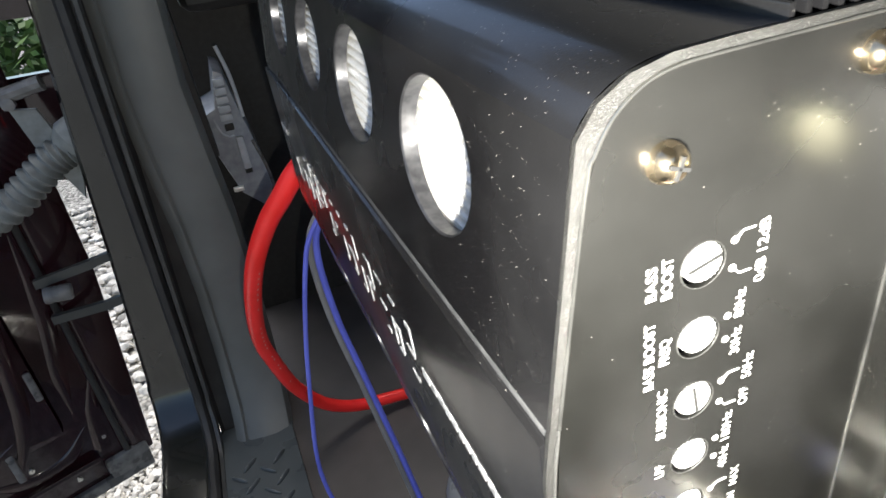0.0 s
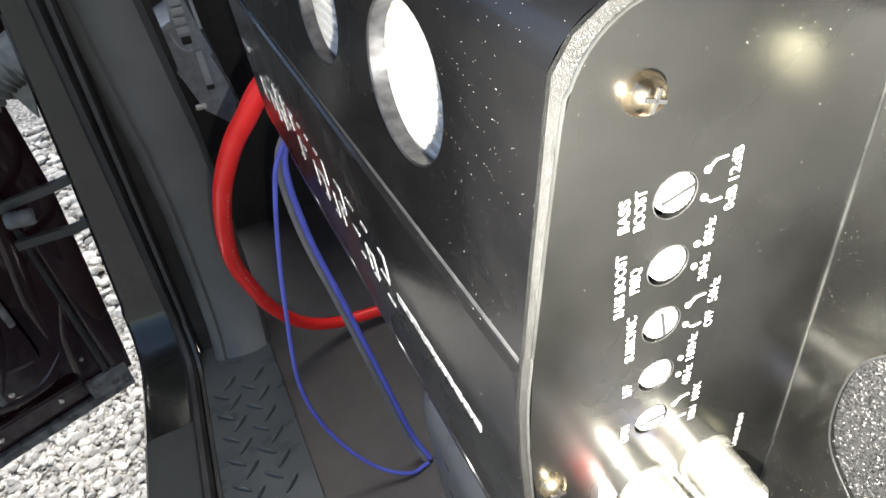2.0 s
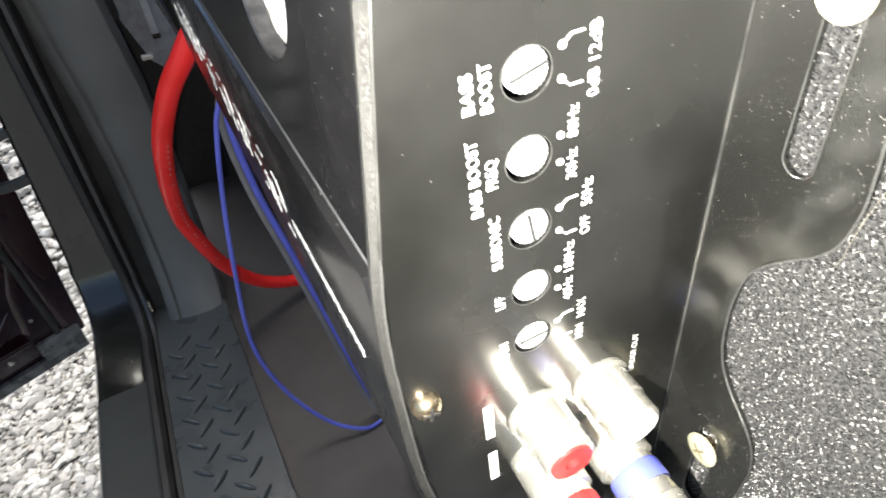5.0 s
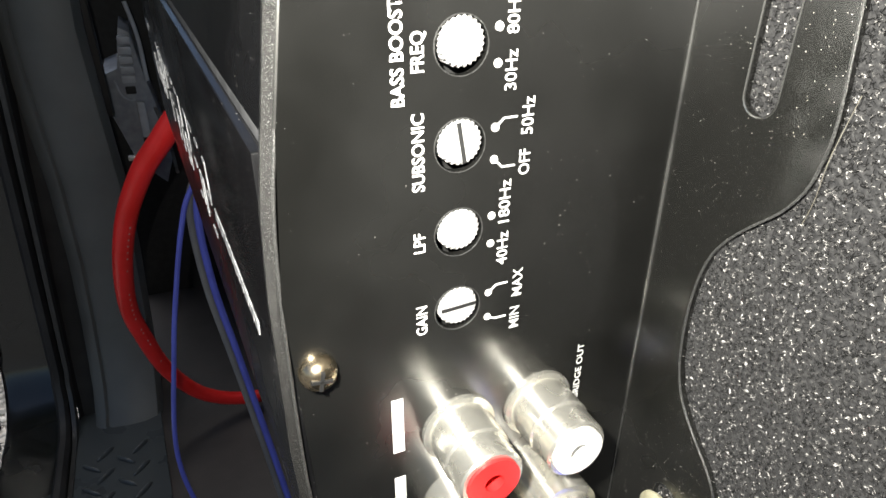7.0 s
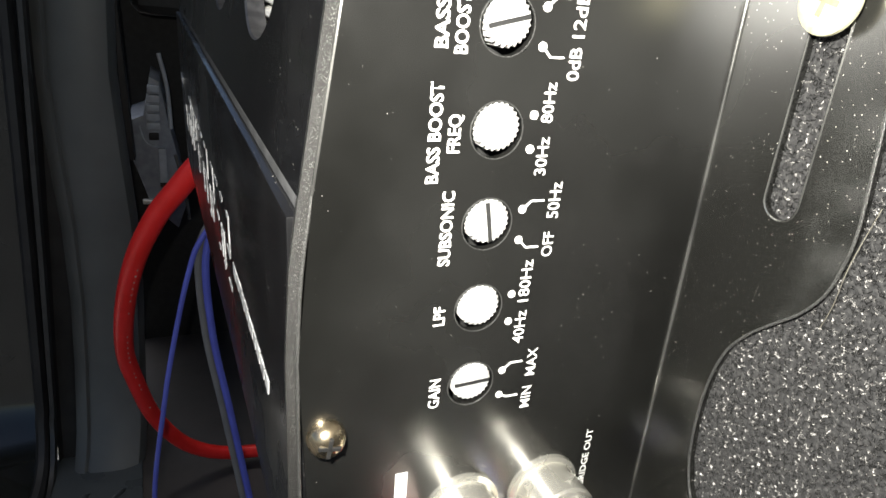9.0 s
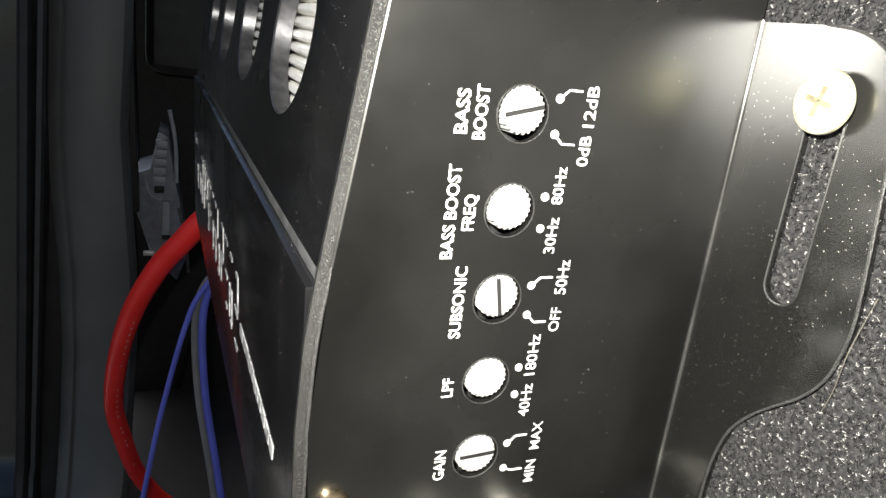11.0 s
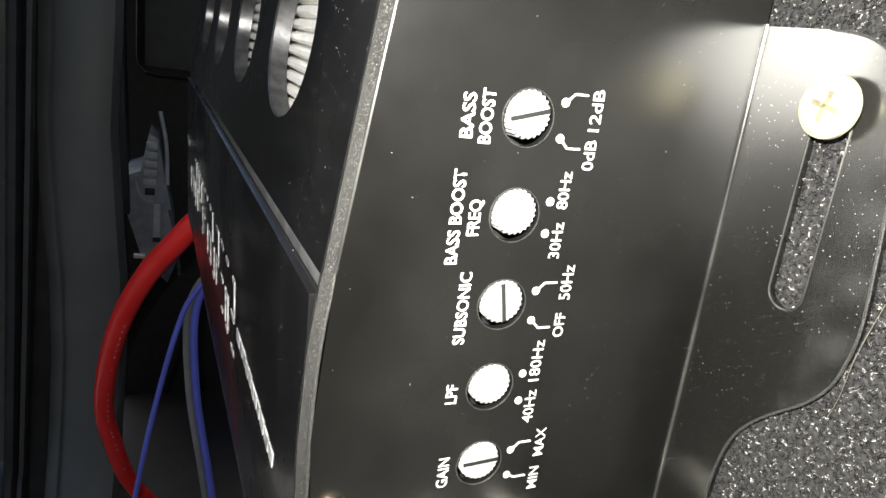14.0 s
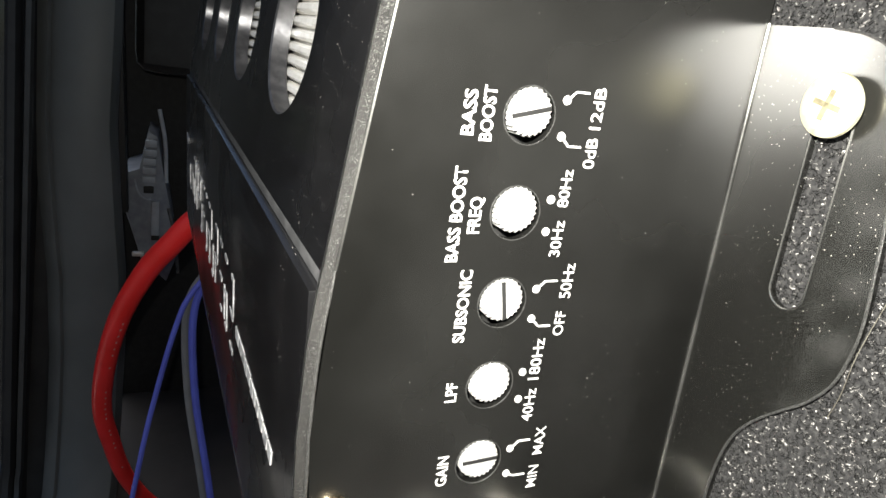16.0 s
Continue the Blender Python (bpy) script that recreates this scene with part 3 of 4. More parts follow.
# ---- carpeted box and amplifier ----
solid("seat_base", box((1.2, -75, -69.9), (52, 41, -43.5), 6.0, 6), SEAT_BASE, "grey plastic seat base with rounded edges", "seat base", base=(26, -15, -68.6))
solid("carpeted_box", box((4.62, -75, -44), (48, 44, 16), 1.2, 3), CARPET, "charcoal felt covered speaker box standing on the seat base", "speaker box", base=(26, -15, -44))



def felt_fibres():
    """Short crossed fibres standing out of the felt round the amplifier's flange."""
    rng = np.random.default_rng(21)
    n = 70000
    y, z = rng.uniform(-9.5, 0.2, n), rng.uniform(-15, 9, n)
    a = rng.uniform(0, 2 * np.pi, n)
    half = rng.uniform(0.018, 0.055, n)
    lift = rng.uniform(0.0, 0.05, n)
    r = rng.uniform(0.004, 0.008, n)
    bend_ = rng.normal(0, 0.015, n)
    d = np.stack([np.zeros(n), np.cos(a), np.sin(a)], 1)
    side = np.stack([np.zeros(n), -np.sin(a), np.cos(a)], 1)
    out = np.array([-1.0, 0, 0])
    c = np.stack([np.full(n, 4.62), y, z], 1)
    rings = []
    for f, up, bow in ((-1, -0.02, 0), (0, 1, 1), (1, -0.02, 0)):
        p = c + d * (half * f)[:, None] + out * (lift * up + 0.005)[:, None] + side * (bend_ * bow)[:, None]
        rings += [p + side * r[:, None], p - side * r[:, None], p + out * (1.6 * r)[:, None]]
    v = np.stack(rings, 1).reshape(-1, 3) * U + np.array([0, 0, Z0])
    one = [(3 * k + i, 3 * k + (i + 1) % 3, 3 * k + 3 + (i + 1) % 3, 3 * k + 3 + i) for k in (0, 1) for i in range(3)]
    f = (np.array(one)[None] + 9 * np.arange(n)[:, None, None]).reshape(-1, 4)
    me = bpy.data.meshes.new("felt_pile")
    me.from_pydata((v - np.array(BASE["carpeted_box"])).tolist(), [], f.tolist())
    me.materials.append(FIBRE)
    ob = new("felt_nap", me)
    ob.parent = bpy.data.objects["carpeted_box"]
    tagged(ob, "grey felt fibres with glints put into their colour", kind="stuff")


felt_fibres()

MID = -3.83   # the amplifier's long middle line
amp = thing("car_amplifier", (0, 20, -14.3), "black car amplifier with five trim controls on its end panel", "amplifier")
half = [(4.45, 6.55), (0.4, 6.60), (-0.7, 6.58), (-1.25, 6.42), (-1.7, 6.08), (-2.0, 5.6), (-2.18, 5.0), (-2.86, 0.62)]
outline = half + [(-3.1, -2.2)] + [(x, 2 * MID - z) for x, z in reversed(half)]


def end_panel():
    """Sheet-metal end plate with five control holes."""
    holes = [circle(0, (2 - k) * 1.55, 0.44) for k in range(5)]
    b, loops = filled(outline, holes, lambda a, c: (a, 0.0, c))
    edges = [e for e in b.edges if len(e.link_faces) == 1]
    out = bmesh.ops.extrude_edge_only(b, edges=edges)
    for v in out["geom"]:
        if isinstance(v, bmesh.types.BMVert):
            v.co.y += 0.14
    bmesh.ops.recalc_face_normals(b, faces=b.faces[:])
    return b


panel = part("end_panel", end_panel(), PANEL, amp, "satin black end panel", smooth=False)


def edge_strip(inner, outer, y0, y1):
    """The rough cut edge of the cover round the end panel."""
    b = bmesh.new()
    rows = [(b.verts.new((xi, y0, zi)), b.verts.new((xo, y1, zo)), b.verts.new((xo, y1 + 0.12, zo))) for (xi, zi), (xo, zo) in zip(inner, outer)]
    for p, q in zip(rows, rows[1:]):
        b.faces.new((p[0], p[1], q[1], q[0]))
        b.faces.new((p[1], p[2], q[2], q[1]))
    bmesh.ops.recalc_face_normals(b, faces=b.faces[:])
    return b


cover_half = [(4.45, 6.72), (0.4, 6.80), (-0.74, 6.79), (-1.43, 6.65), (-1.93, 6.36), (-2.28, 5.88), (-2.41, 5.0), (-3.05, 0.62)]
middle = [(-2.86, 0.62), (-3.02, -0.6), (-3.1, -2.2), (-3.1, -5.46), (-3.02, 2 * MID + 0.6), (-2.86, 2 * MID - 0.62)]
part("cut_edge", edge_strip(half, cover_half, 0.05, 0.03), CUT, amp, "rough bright cut edge of the cover")
part("cut_edge", edge_strip(middle, [(x - 0.2, z) for x, z in middle], 0.05, 0.03), CUT, amp, "rough bright cut edge of the cover")
part("cut_edge", edge_strip([(x, 2 * MID - z) for x, z in half], [(x, 2 * MID - z) for x, z in cover_half], 0.05, 0.03), CUT, amp, "rough bright cut edge of the cover")
# The shoulder bevel's glint is a pale line; the middle stays darker.
part("panel_bevel", tube([(x, 0.03, z) for x, z in half[::-1]], 0.036, 8, 3), BEVEL, amp, "bevel with its glint as a pale line")
part("panel_bevel", tube([(x, 0.03, z) for x, z in middle], 0.03, 8, 3), EDGE, amp, "worn bevel")

def run(name, bm, *rest, **more):
    """A part along the amplifier, whose body runs a little askew to its end plate."""
    for v in bm.verts:
        v.co += Vector((-0.041, 0, 0.042)) * max(0.0, v.co.y)
    return part(name, bm, *rest, **more)


LONG = 31.5
HOLES = [5.5, 12.05, 18.6, 25.2]
VENT = (2.12, 1.76, 3.56)   # half length, half height, place up the slope
S0, S1 = Vector((-3.08, 0, 0.30)), Vector((-2.41, 0, 5.0))


def slope(a, b, sign=1, depth=0.0):
    """A place on the sloping side of the cover: a along the amplifier, b up the slope."""
    d = (S1 - S0).normalized()
    p = S0 + d * b + Vector((d.z, 0, -d.x)) * depth
    return Vector((p.x, a, p.z if sign > 0 else 2 * MID - p.z))


def oval(y, k):
    """The outline of a vent, k times its full size."""
    return [(y + VENT[0] * k * a, VENT[2] + VENT[1] * k * b) for a, b in circle(0, 0, 1, 48)]


def cover_side(sign):
    top = (S1 - S0).length
    rings = [oval(y, 1.0) for y in HOLES]
    b, loops = filled([(0.14, 0.25), (LONG, 0.25), (LONG, top + 0.9), (0.14, top + 0.9)], rings, lambda a, c: slope(a, c, sign))
    return b


for sign in (1, -1):
    run("cover_side", cover_side(sign), COVER, amp, "black textured cover with round vents", smooth=False)
    for y in HOLES:
        ring = bmesh.new()
        rows = [[ring.verts.new(slope(a, c, sign, d)) for a, c in oval(y, r)] for r, d in ((1.0, 0.0), (0.975, 0.04), (0.965, 0.42))]
        for p, q in zip(rows, rows[1:]):
            for k in range(48):
                ring.faces.new((p[k], p[(k + 1) % 48], q[(k + 1) % 48], q[k]))
        bmesh.ops.recalc_face_normals(ring, faces=ring.faces[:])
        run("vent_rim", ring, RIM, amp, "bare metal rim of the vent")
    fins = bmesh.new()
    pitch, rows = 0.31, []
    k = 0
    while k * pitch < 5.4:
        base = k * pitch
        for off, dep in ((0.0, 0.74), (0.025, 0.5), (0.07, 0.44), (0.17, 0.44), (0.215, 0.5), (0.24, 0.74)):
            rows.append([fins.verts.new(slope(a, base + off, sign, dep)) for a in (0.3, LONG - 0.2)])
        k += 1
    for p, q in zip(rows, rows[1:]):
        fins.faces.new((p[0], p[1], q[1], q[0]))
    run("heat_sink", fins, ALU, amp, "bright ribbed aluminium heat sink", smooth=False)

shoulder = [(S1.x + 0.127, 5.89), (-2.12, 6.14), (-1.90, 6.38), (-1.68, 6.53), (-1.42, 6.65), (-1.08, 6.74), (-0.7, 6.79), (0.4, 6.80), (1.36, 6.76), (1.36, 6.2)]
for sign in (1, -1):
    b = bmesh.new()
    pts = shoulder
    rows = [[b.verts.new((x, y, z if sign > 0 else 2 * MID - z)) for y in (0.14, LONG)] for x, z in pts]
    for p, q in zip(rows, rows[1:]):
        b.faces.new((p[0], p[1], q[1], q[0]))
    run("cover_shoulder", b, COVER, amp, "rounded black shoulder of the cover")
    for k in range(10):
        x = 1.36 + 0.31 * k
        lo, hi = (6.2, 7.0) if sign > 0 else (2 * MID - 7.0, 2 * MID - 6.2)
        run("edge_fin", box((x, 0.16, lo), (x + 0.13, LONG, hi), 0.05), COVER, amp)
    lo, hi = (5.6, 6.2) if sign > 0 else (2 * MID - 6.2, 2 * MID - 5.6)
    run("fin_floor", box((1.3, 0.16, lo), (4.45, LONG, hi)), COVER, amp)

run("cover_middle", box((-3.22, 0.14, 2 * MID - 0.27), (-2.2, LONG, 0.27), 0.05), COVER, amp, "flat black logo strip of the cover")
for z in (0.42, 2 * MID - 0.42):
    run("groove", box((-3.04, 0.13, z - 0.14), (-2.6, LONG, z + 0.14), 0.05), GROOVE, amp, "grey groove line")
run("far_end", prism([(x, z) for x, z in outline], "y", LONG, LONG + 0.3), PANEL, amp)
run("back_plate", box((4.2, 0.14, 2 * MID - 6.5), (4.44, LONG, 6.5)), PANEL, amp)
part("inner_board", box((-1.0, 0.5, 2 * MID - 6.0), (4.0, 0.7, 6.0)), HOLLOW, amp)

# The mounting flange: bent towards the viewer and lying on the felt.
top = [(0.0, 5.0), (-1.25, 4.93), (-1.75, 4.85), (-2.12, 4.70), (-2.45, 4.42), (-2.68, 4.0), (-2.78, 3.4), (-2.86, 2.5), (-2.99, 1.2), (-3.03, 0.55), (-2.98, 0.05),
       (-2.85, -0.45), (-2.55, -0.92), (-2.15, -1.32), (-1.75, -1.75), (-1.45, -2.22), (-1.28, -2.8), (-1.21, -3.4), (-1.2, MID)]
flange_outline = top + [(y, 2 * MID - z) for y, z in reversed(top[:-1])]


def slot(z0, z1, r=0.33, y=-1.68):
    n = 10
    up = [(y + r * math.cos(math.pi * k / n), z1 + r * math.sin(math.pi * k / n)) for k in range(n + 1)]
    down = [(y - r * math.cos(math.pi * k / n), z0 - r * math.sin(math.pi * k / n)) for k in range(n + 1)]
    return up + down


b, _ = filled(flange_outline, [slot(0.72, 3.75), slot(2 * MID - 3.75, 2 * MID - 0.72)], lambda a, c: (4.46, a, c))
edges = [e for e in b.edges if len(e.link_faces) == 1]
out = bmesh.ops.extrude_edge_only(b, edges=edges)
for v in out["geom"]:
    if isinstance(v, bmesh.types.BMVert):
        v.co.x += 0.15
bmesh.ops.recalc_face_normals(b, faces=b.faces[:])
flange = part("mounting_flange", b, FLANGE, amp, "slotted black mounting flange", smooth=False)
part("flange_rim", tube([(4.47, y, z) for y, z in flange_outline[1:-1]], 0.025, 6, 3), EDGE, amp, "thin worn flange edge")
for z0, z1 in ((0.72, 3.75), (2 * MID - 3.75, 2 * MID - 0.72)):
    pts = [(4.465, y, z) for y, z in slot(z0, z1)]
    # Glints along the slot edge and the fold are drawn as pale tubes.
    part("slot_rim", tube(pts + [pts[0]], 0.024, 6, 0), BEVEL, amp, "slot edge with its glint as a pale line")
part("bend_line", tube([(4.445, -0.02, z) for z in (5.02, 2, -1, MID, -8, 2 * MID - 5.02)], 0.045, 12, 2), BEVEL, amp, "fold of the sheet metal, its glint a pale line")

# Controls: knurled slotted shafts, each in its hole.
for k, turn_deg in enumerate((-14, -63, 80, -40, -3)):
    z = (2 - k) * 1.55
    shaft = part("control_shaft", turned([(0.5, 0.385), (0.0, 0.385), (-0.055, 0.35), (-0.06, 0.2), (-0.06, 0.0)], (0.0, 0, z + 0.055), (0, 1, 0), 48, lambda i: 1.0 if i % 2 else 0.9), KNURL, amp, "knurled nickel shaft", smooth=False)
    # The slot is a bar on the face; its near-black colour is slot shade.
    s = box((-0.34, -0.066, -0.036), (0.34, -0.04, 0.036))
    bmesh.ops.rotate(s, verts=s.verts[:], cent=(0, 0, 0), matrix=Matrix.Rotation(radians(turn_deg), 3, "Y"))
    bmesh.ops.translate(s, verts=s.verts[:], vec=(0.0, 0, z + 0.055))
    part("screw_slot", s, KNURL if k in (1, 3) else HOLLOW, shaft, "screwdriver slot", smooth=False)
    part("hole_rim", turned([(0.0, 0.44), (-0.014, 0.445), (-0.014, 0.457), (0.0, 0.463)], (0, 0, z), (0, 1, 0), 40), EDGE, panel)

# Print on the panel.
for word, x, z, length, height in (("BASS", -0.92, 2.74, 0.67, 0.24), ("BOOST", -0.61, 2.67, 0.82, 0.24), ("BASS BOOST", -0.93, 0.74, 1.53, 0.24), ("FREQ", -0.61, 1.21, 0.59, 0.24),
                                   ("SUBSONIC", -0.62, -0.68, 1.28, 0.24), ("LPF", -0.62, -1.80, 0.37, 0.24), ("GAIN", -0.60, -3.50, 0.62, 0.24)):
    lettering("print", word, x - 0.01, z, length, height * 0.86, panel, bold=True)
for word, x, z, length, height in (("12dB", 1.39, 2.97, 0.66, 0.27), ("0dB", 1.39, 2.33, 0.50, 0.27), ("80Hz", 1.02, 1.67, 0.63, 0.26), ("30Hz", 1.02, 0.81, 0.63, 0.26),
                                   ("50Hz", 1.39, 0.04, 0.64, 0.28), ("OFF", 1.37, -0.67, 0.46, 0.26), ("180Hz", 1.03, -1.52, 0.81, 0.27), ("40Hz", 1.03, -2.37, 0.67, 0.27),
                                   ("MAX", 1.39, -3.13, 0.60, 0.26), ("MIN", 1.37, -3.86, 0.49, 0.26), ("BRIDGE OUT", 3.06, -6.25, 1.49, 0.19)):
    lettering("print", word, x - 0.06, z, length, height * 0.8, panel, bold=(word == "BRIDGE OUT"))
# Each dot's place up the panel, and how far its leader line steps up or down.
DOTS = ((3.385, 0.14), (2.82, -0.15), (1.79, 0), (1.246, 0), (0.226, 0.14), (-0.32, -0.15), (-1.348, 0), (-1.89, 0), (-2.922, 0.14), (-3.458, -0.07))
for z, step in DOTS:
    part("dot", turned([(0, 0.074), (-0.014, 0.07), (-0.014, 0)], (0.625, 0, z), (0, 1, 0), 20), INK, panel)
    if step:
        part("leader", tube([(0.63, -0.006, z), (0.78, -0.006, z + step), (0.82, -0.006, z + step), (1.02, -0.006, z + step)], 0.02, 6, 0), INK, panel)
for z0, z1 in ((-6.2, -4.85), (-8.2, -6.9)):
    part("print_bar", box((-1.36, -0.012, z0), (-1.12, 0.0, z1)), INK, panel, "white print too small to read", smooth=False)


def panel_screw(x, z, tilt):
    s = part("panel_screw", turned([(0.0, 0.34), (-0.1, 0.34), (-0.24, 0.28), (-0.33, 0.16), (-0.35, 0.0)], (x, 0, z), (0, 1, 0), 28), BRASS, amp, "domed brassy cross-head screw")
    for extra in (0, 90):
        # Thin near-black bars stand for the shade inside the cross.
        c = box((-0.19, -0.37, -0.035), (0.19, -0.28, 0.035), 0.01)
        bmesh.ops.rotate(c, verts=c.verts[:], cent=(0, 0, 0), matrix=Matrix.Rotation(radians(tilt + extra), 3, "Y"))
        bmesh.ops.translate(c, verts=c.verts[:], vec=(x, 0, z))
        part("cross_slot", c, HOLLOW, s, smooth=False)


for x, z, a in ((-0.84, 5.22, 20), (3.04, 5.97, 50), (-2.66, -3.68, 10), (-0.84, 2 * MID - 5.22, 65), (3.04, 2 * MID - 5.97, 30)):
    panel_screw(x, z, a)


def jack(x, z, ring, label):
    j = part("phono_jack", turned([(0, 0.0), (0, 0.80), (-0.1, 0.80), (-0.14, 0.70), (-0.9, 0.70), (-0.95, 0.66), (-1.5, 0.66), (-1.55, 0.62), (-1.55, 0.55), (-1.2, 0.52)], (x, 0, z), (0, 1, 0), 36), CHROME, amp, "nickel phono jack")
    part("insulator", turned([(-1.1, 0.56), (-1.62, 0.54), (-1.62, 0.2), (-1.3, 0.18), (-1.3, 0)], (x, 0, z), (0, 1, 0), 28), ring, j, label)


jack(0.05, -6.0, RED_RING, "red insulator ring")
jack(1.92, -6.0, WHITE_RING, "white insulator ring")
for x, band, mat, word in ((0.05, RED_RING, RED, "red"), (1.92, BLUE, BLUE, "blue")):
    plug = thing("phono_plug", (x, -1, -8.0), "nickel phono plug with grey cable pushed into the amplifier", "plug", group="phono plugs in the amplifier")
    part("barrel", turned([(0, 0), (0, 0.8), (-1.4, 0.8), (-1.45, 0.68), (-2.6, 0.66), (-2.7, 0.72), (-3.3, 0.6)], (x, 0, -8.0), (0, 1, 0), 36), CHROME, plug)
    part("colour_band", turned([(-1.7, 0.70), (-1.75, 0.72), (-2.2, 0.72), (-2.25, 0.70)], (x, 0, -8.0), (0, 1, 0), 36), band, plug, word + " colour band")
    part("strain_relief", turned([(-3.2, 0.62), (-4.2, 0.42), (-4.3, 0.36)], (x, 0, -8.0), (0, 1, 0), 24), TRIM_DARK, plug)
    part("cable", tube([(x, -4.2, -8.0), (x + 0.1, -5.6, -8.8), (x + 0.3, -6.3, -11), (x + 0.5, -6.0, -16), (x + 0.6, -4, -24)], 0.33, 12), GREYWIRE, plug)

# Brand print on the cover: plain strokes, no letters.
rng = random.Random(7)
y = 2.3
while y < 7.8:
    w = rng.uniform(0.35, 0.62)
    z0 = -4.05 + rng.uniform(-0.03, 0.03)
    run("print_bar", prism([(y, z0), (y + w, z0), (y + w, z0 - 0.33), (y + 0.08, z0 - 0.35)], "x", -3.245, -3.215), LOGO, amp, "silver line print", smooth=False)
    y += w + 0.06
y = 8.6
while y < 28.0:
    w = rng.uniform(0.8, 1.25)
    for z0 in (-3.0, -4.15, -5.2):
        if rng.random() < 0.62:
            run("print_stroke", prism([(y, z0), (y + w * rng.uniform(0.35, 0.75), z0), (y + w * rng.uniform(0.35, 0.7), z0 - 0.16), (y + 0.06, z0 - 0.16)], "x", -3.245, -3.215), LOGO, amp, smooth=False)
    for side in (0.0, 0.62):
        if rng.random() < 0.55:
            z0 = rng.choice((-3.0, -4.1))
            run("print_stroke", prism([(y + side * w, z0), (y + side * w + 0.17, z0), (y + side * w + 0.12, z0 - 1.1), (y + side * w - 0.05, z0 - 1.1)], "x", -3.245, -3.215), LOGO, amp, smooth=False)
    y += w + 0.35
run("print_bar", prism([(29.2, -2.95), (31.0, -2.95), (30.8, -3.3), (29.3, -3.3)], "x", -3.245, -3.215), LOGO, amp, smooth=False)


def pan_screw(y, z, tilt):
    s = thing("mounting_screw", (4.4, y, z), "pale yellow pan-head screw through the flange slot", "screw", group="mounting screws")
    head = part("head", turned([(0.11, 0.0), (0.11, 0.46), (0.04, 0.5), (-0.02, 0.49), (-0.06, 0.42), (-0.085, 0.28), (-0.09, 0.0)], (4.21, y, z), (1, 0, 0), 40), PAN_SCREW, s)
    part("shank", turned([(0.1, 0.0), (0.1, 0.22), (0.45, 0.22), (0.45, 0.0)], (4.21, y, z), (1, 0, 0), 20), BRASS, s, "threaded shank")
    for extra in (0, 90):
        # The cross is laid on as darker bars, recess shade in their colour.
        c = box((-0.098, -0.24, -0.045), (-0.06, 0.24, 0.045), 0.01)
        bmesh.ops.rotate(c, verts=c.verts[:], cent=(0, 0, 0), matrix=Matrix.Rotation(radians(tilt + extra), 3, "X"))
        bmesh.ops.translate(c, verts=c.verts[:], vec=(4.21, y, z))
        part("cross_slot", c, RECESS, head, smooth=False)


pan_screw(-1.72, 3.77, 15)
pan_screw(-1.74, -8.7, 40)

b = tube([(4.43, -3.27, 1.12), (4.45, -3.16, 0.61), (4.43, -3.09, 0.1), (4.52, -3.0, -0.54), (4.56, -2.89, -1.01)], 0.006, 6)
solid("loose_thread", b, THREAD, "pale loose thread lying over the flange edge", "thread", base=(4.5, -3.1, 0))

# ---- cables ----
red = thing("power_cable", (-5, 50, -38), "thick red power cable with faint white print", "cable")
RED_LINE = [(5.03, 47.36, -6.51), (1.18, 48.84, -8.04), (-2.22, 49.98, -10.53), (-4.34, 51.52, -13.43), (-6.47, 53.83, -16.87), (-8.82, 57.68, -22.73), (-10.49, 62.3, -30.1), (-11.28, 66.92, -37.98),
            (-10.62, 70.0, -44.27), (-9.13, 73.85, -52.28), (-6.12, 76.93, -59.33), (-2.72, 78.47, -63.12), (1.17, 79.62, -65.39), (5.34, 80.01, -66.21), (12.7, 80.01, -66.92)]
part("jacket", tube(RED_LINE, 1.05, 20), RED, red)
line = smooth_line(RED_LINE, 30)
for k in range(150, 262, 4):
    if rng.random() < 0.75:
        a, d = line[k], (line[k + 2] - line[k]).normalized()
        n1 = Vector((0.35, -0.92, 0.15)).normalized()
        n1 = (n1 - d * n1.dot(d)).normalized()
        q = a + n1 * 1.056
        sd = d.cross(n1)
        b = bmesh.new()
        b.faces.new([b.verts.new(q + d * i + sd * j) for i, j in ((0, -0.08), (0.31, -0.08), (0.31, 0.08), (0, 0.08))])
        part("print_bar", b, CABLE_INK, red, smooth=False)
wire = thing("remote_wire", (-3, 52, -60), "thin blue wire in a loose loop to the floor", "wire")
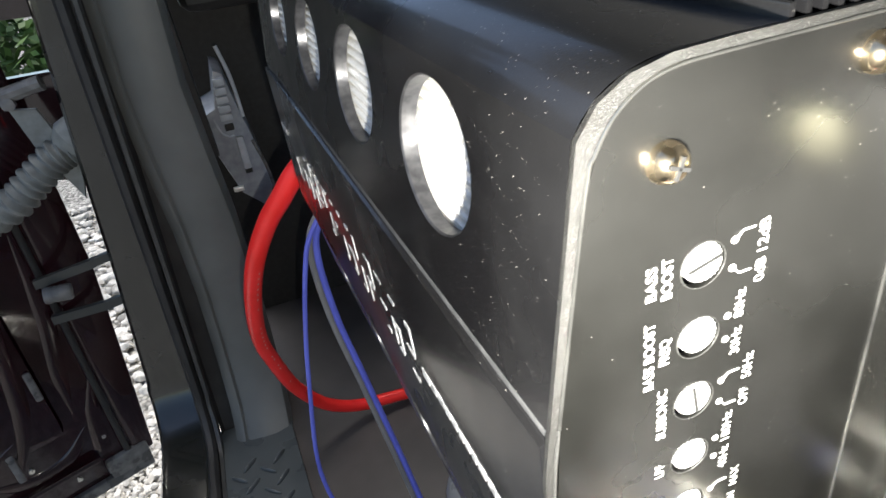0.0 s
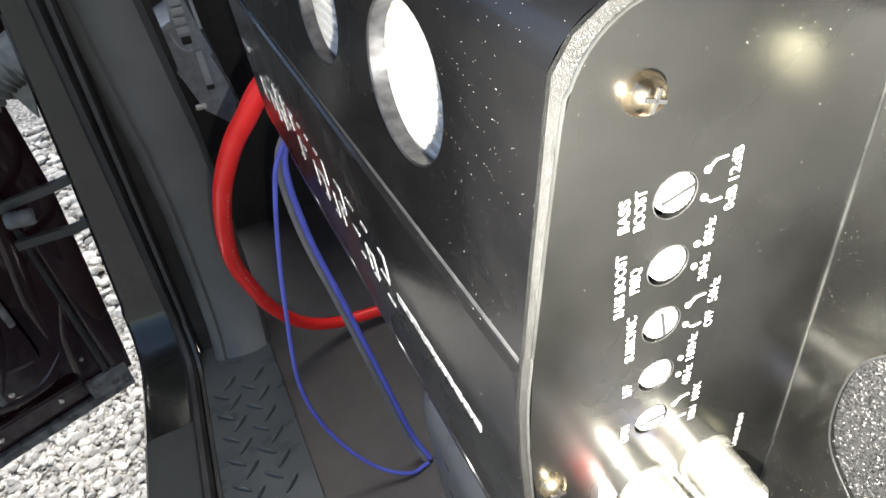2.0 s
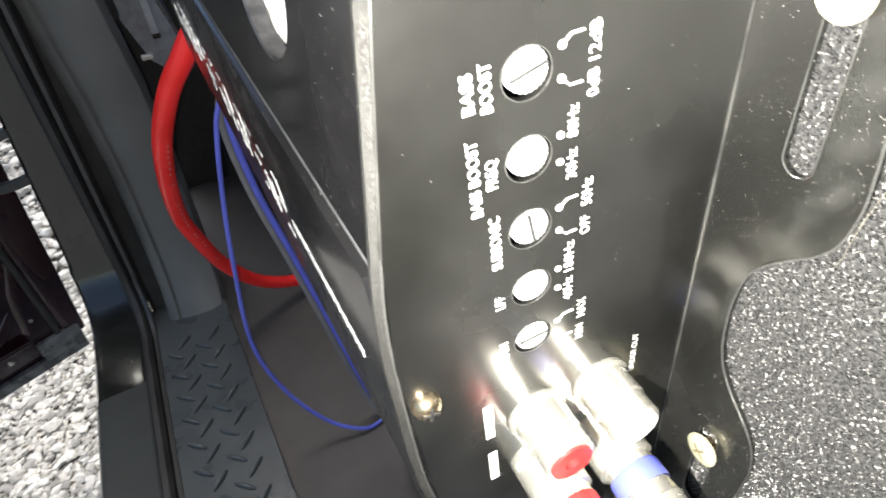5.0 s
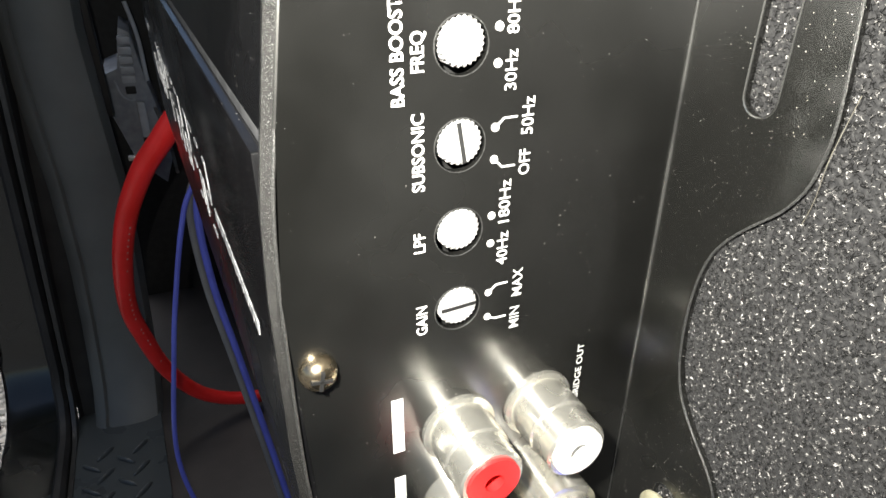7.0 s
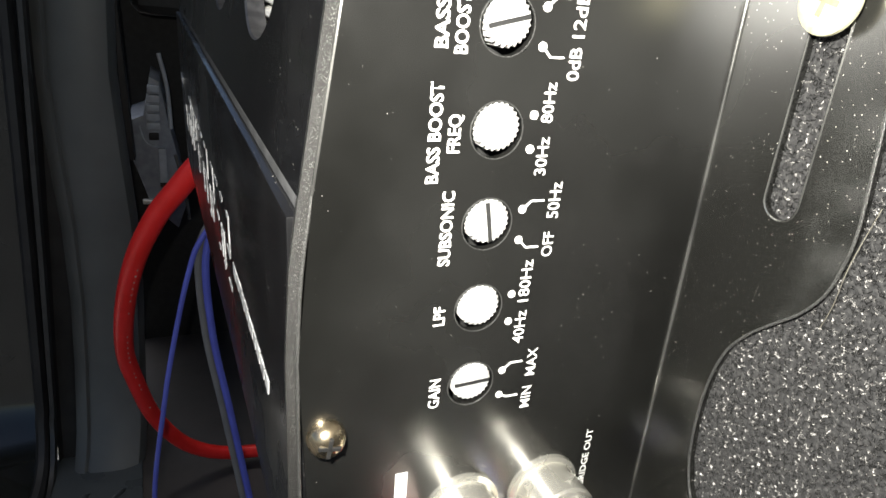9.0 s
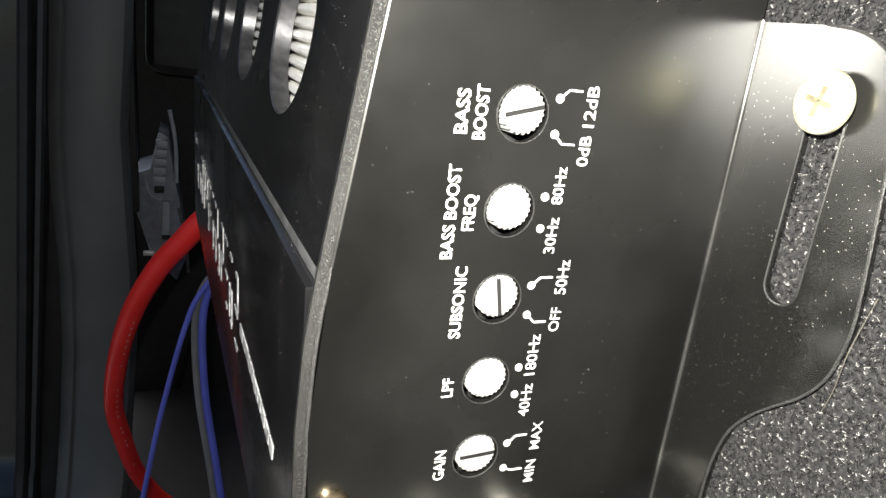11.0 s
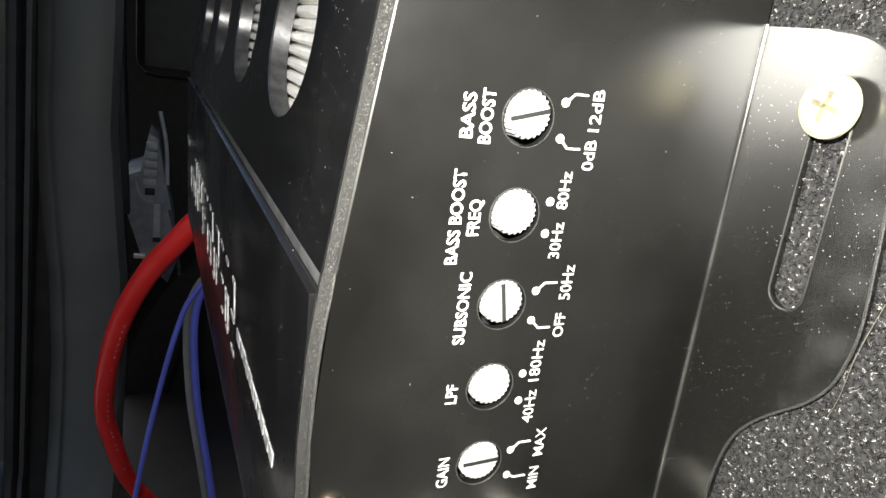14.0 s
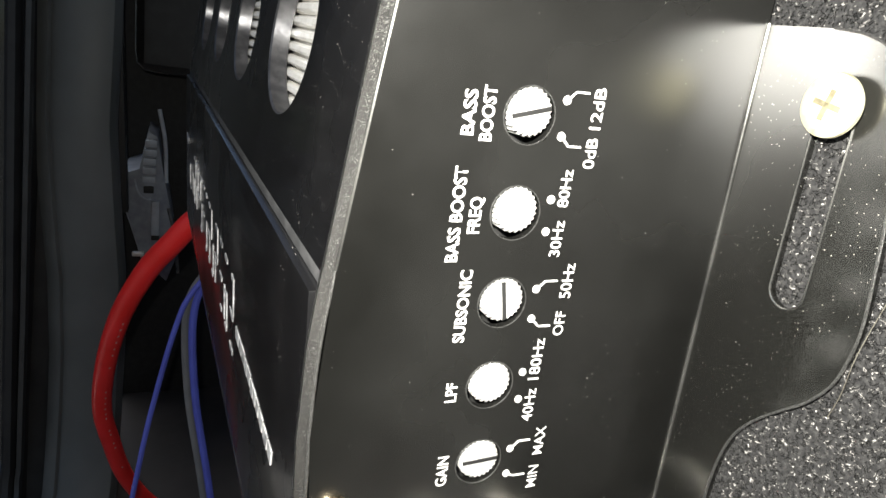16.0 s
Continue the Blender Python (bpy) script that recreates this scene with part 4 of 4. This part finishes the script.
part("jacket", tube([(0.64, 52.62, -14.65), (-2.48, 53.04, -18.89), (-3.81, 53.06, -22.38), (-5.38, 53.68, -29.44), (-6.81, 53.2, -36.92), (-8.55, 52.8, -49.95), (-7.05, 51.08, -58.64), (-3.18, 48.44, -65.25), (1.2, 46.5, -67.9), (4.5, 47.0, -68.3)], 0.27, 10), BLUE, wire)
pair = thing("speaker_wire", (1, 50, -60), "flat twin wire, one blue and one grey core", "wire")
B_LINE = [(0.64, 52.55, -14.65), (-2.32, 53.83, -19.94), (-2.19, 54.5, -29.54), (-0.61, 53.72, -39.92), (1.27, 52.22, -52.03), (3.1, 49.92, -63.87), (4.6, 47.5, -68.2)]
part("blue_core", tube([(x + 0.33, y, z) for x, y, z in B_LINE], 0.40, 10), BLUE, pair, "blue core")
part("grey_core", tube([(x - 0.33, y, z) for x, y, z in B_LINE], 0.38, 10), GREYWIRE, pair, "grey core")

# The speaker box, with all that is screwed to it, stands a little askew in the car.
lean = Matrix.Translation(W(0, 0, 0)) @ Matrix.Rotation(radians(2.41), 4, Vector((1.466, -1.692, -0.903))) @ Matrix.Translation(-W(0, 0, 0))
bpy.context.view_layer.update()
for ob in [o for o in scene.objects if o.parent is None and o.name.split(".")[0] in ("car_amplifier", "carpeted_box", "seat_base", "mounting_screw", "loose_thread", "phono_plug")]:
    ob.matrix_world = lean @ ob.matrix_world

# ---- the cabin that closes the place ----
# Unseen shell added to limit daylight; the roof stops short for sky reflections.
solid("roof", box((-34, -120, 72), (120, 88, 76)), LINER, "unseen cabin roof added to hold off the sky", "roof", kind="structure", base=(40, 0, 72), smooth=False)
solid("wall_rear", box((-34, -124, -70), (120, -120, 30)), LINER, "unseen rear cabin wall added to hold off daylight", "wall", kind="structure", base=(40, -122, -70), smooth=False)
solid("wall_right", box((118, -120, -70), (122, 135, 6)), LINER, "unseen cabin side added to hold off daylight", "wall", kind="structure", base=(120, 0, -70), smooth=False)
solid("cabin_floor_rear", box((-8, -120, -70), (118, -60.1, -68.6)), FLOOR, "dark cabin floor", "floor", kind="structure", base=(50, -90, -70), smooth=False)
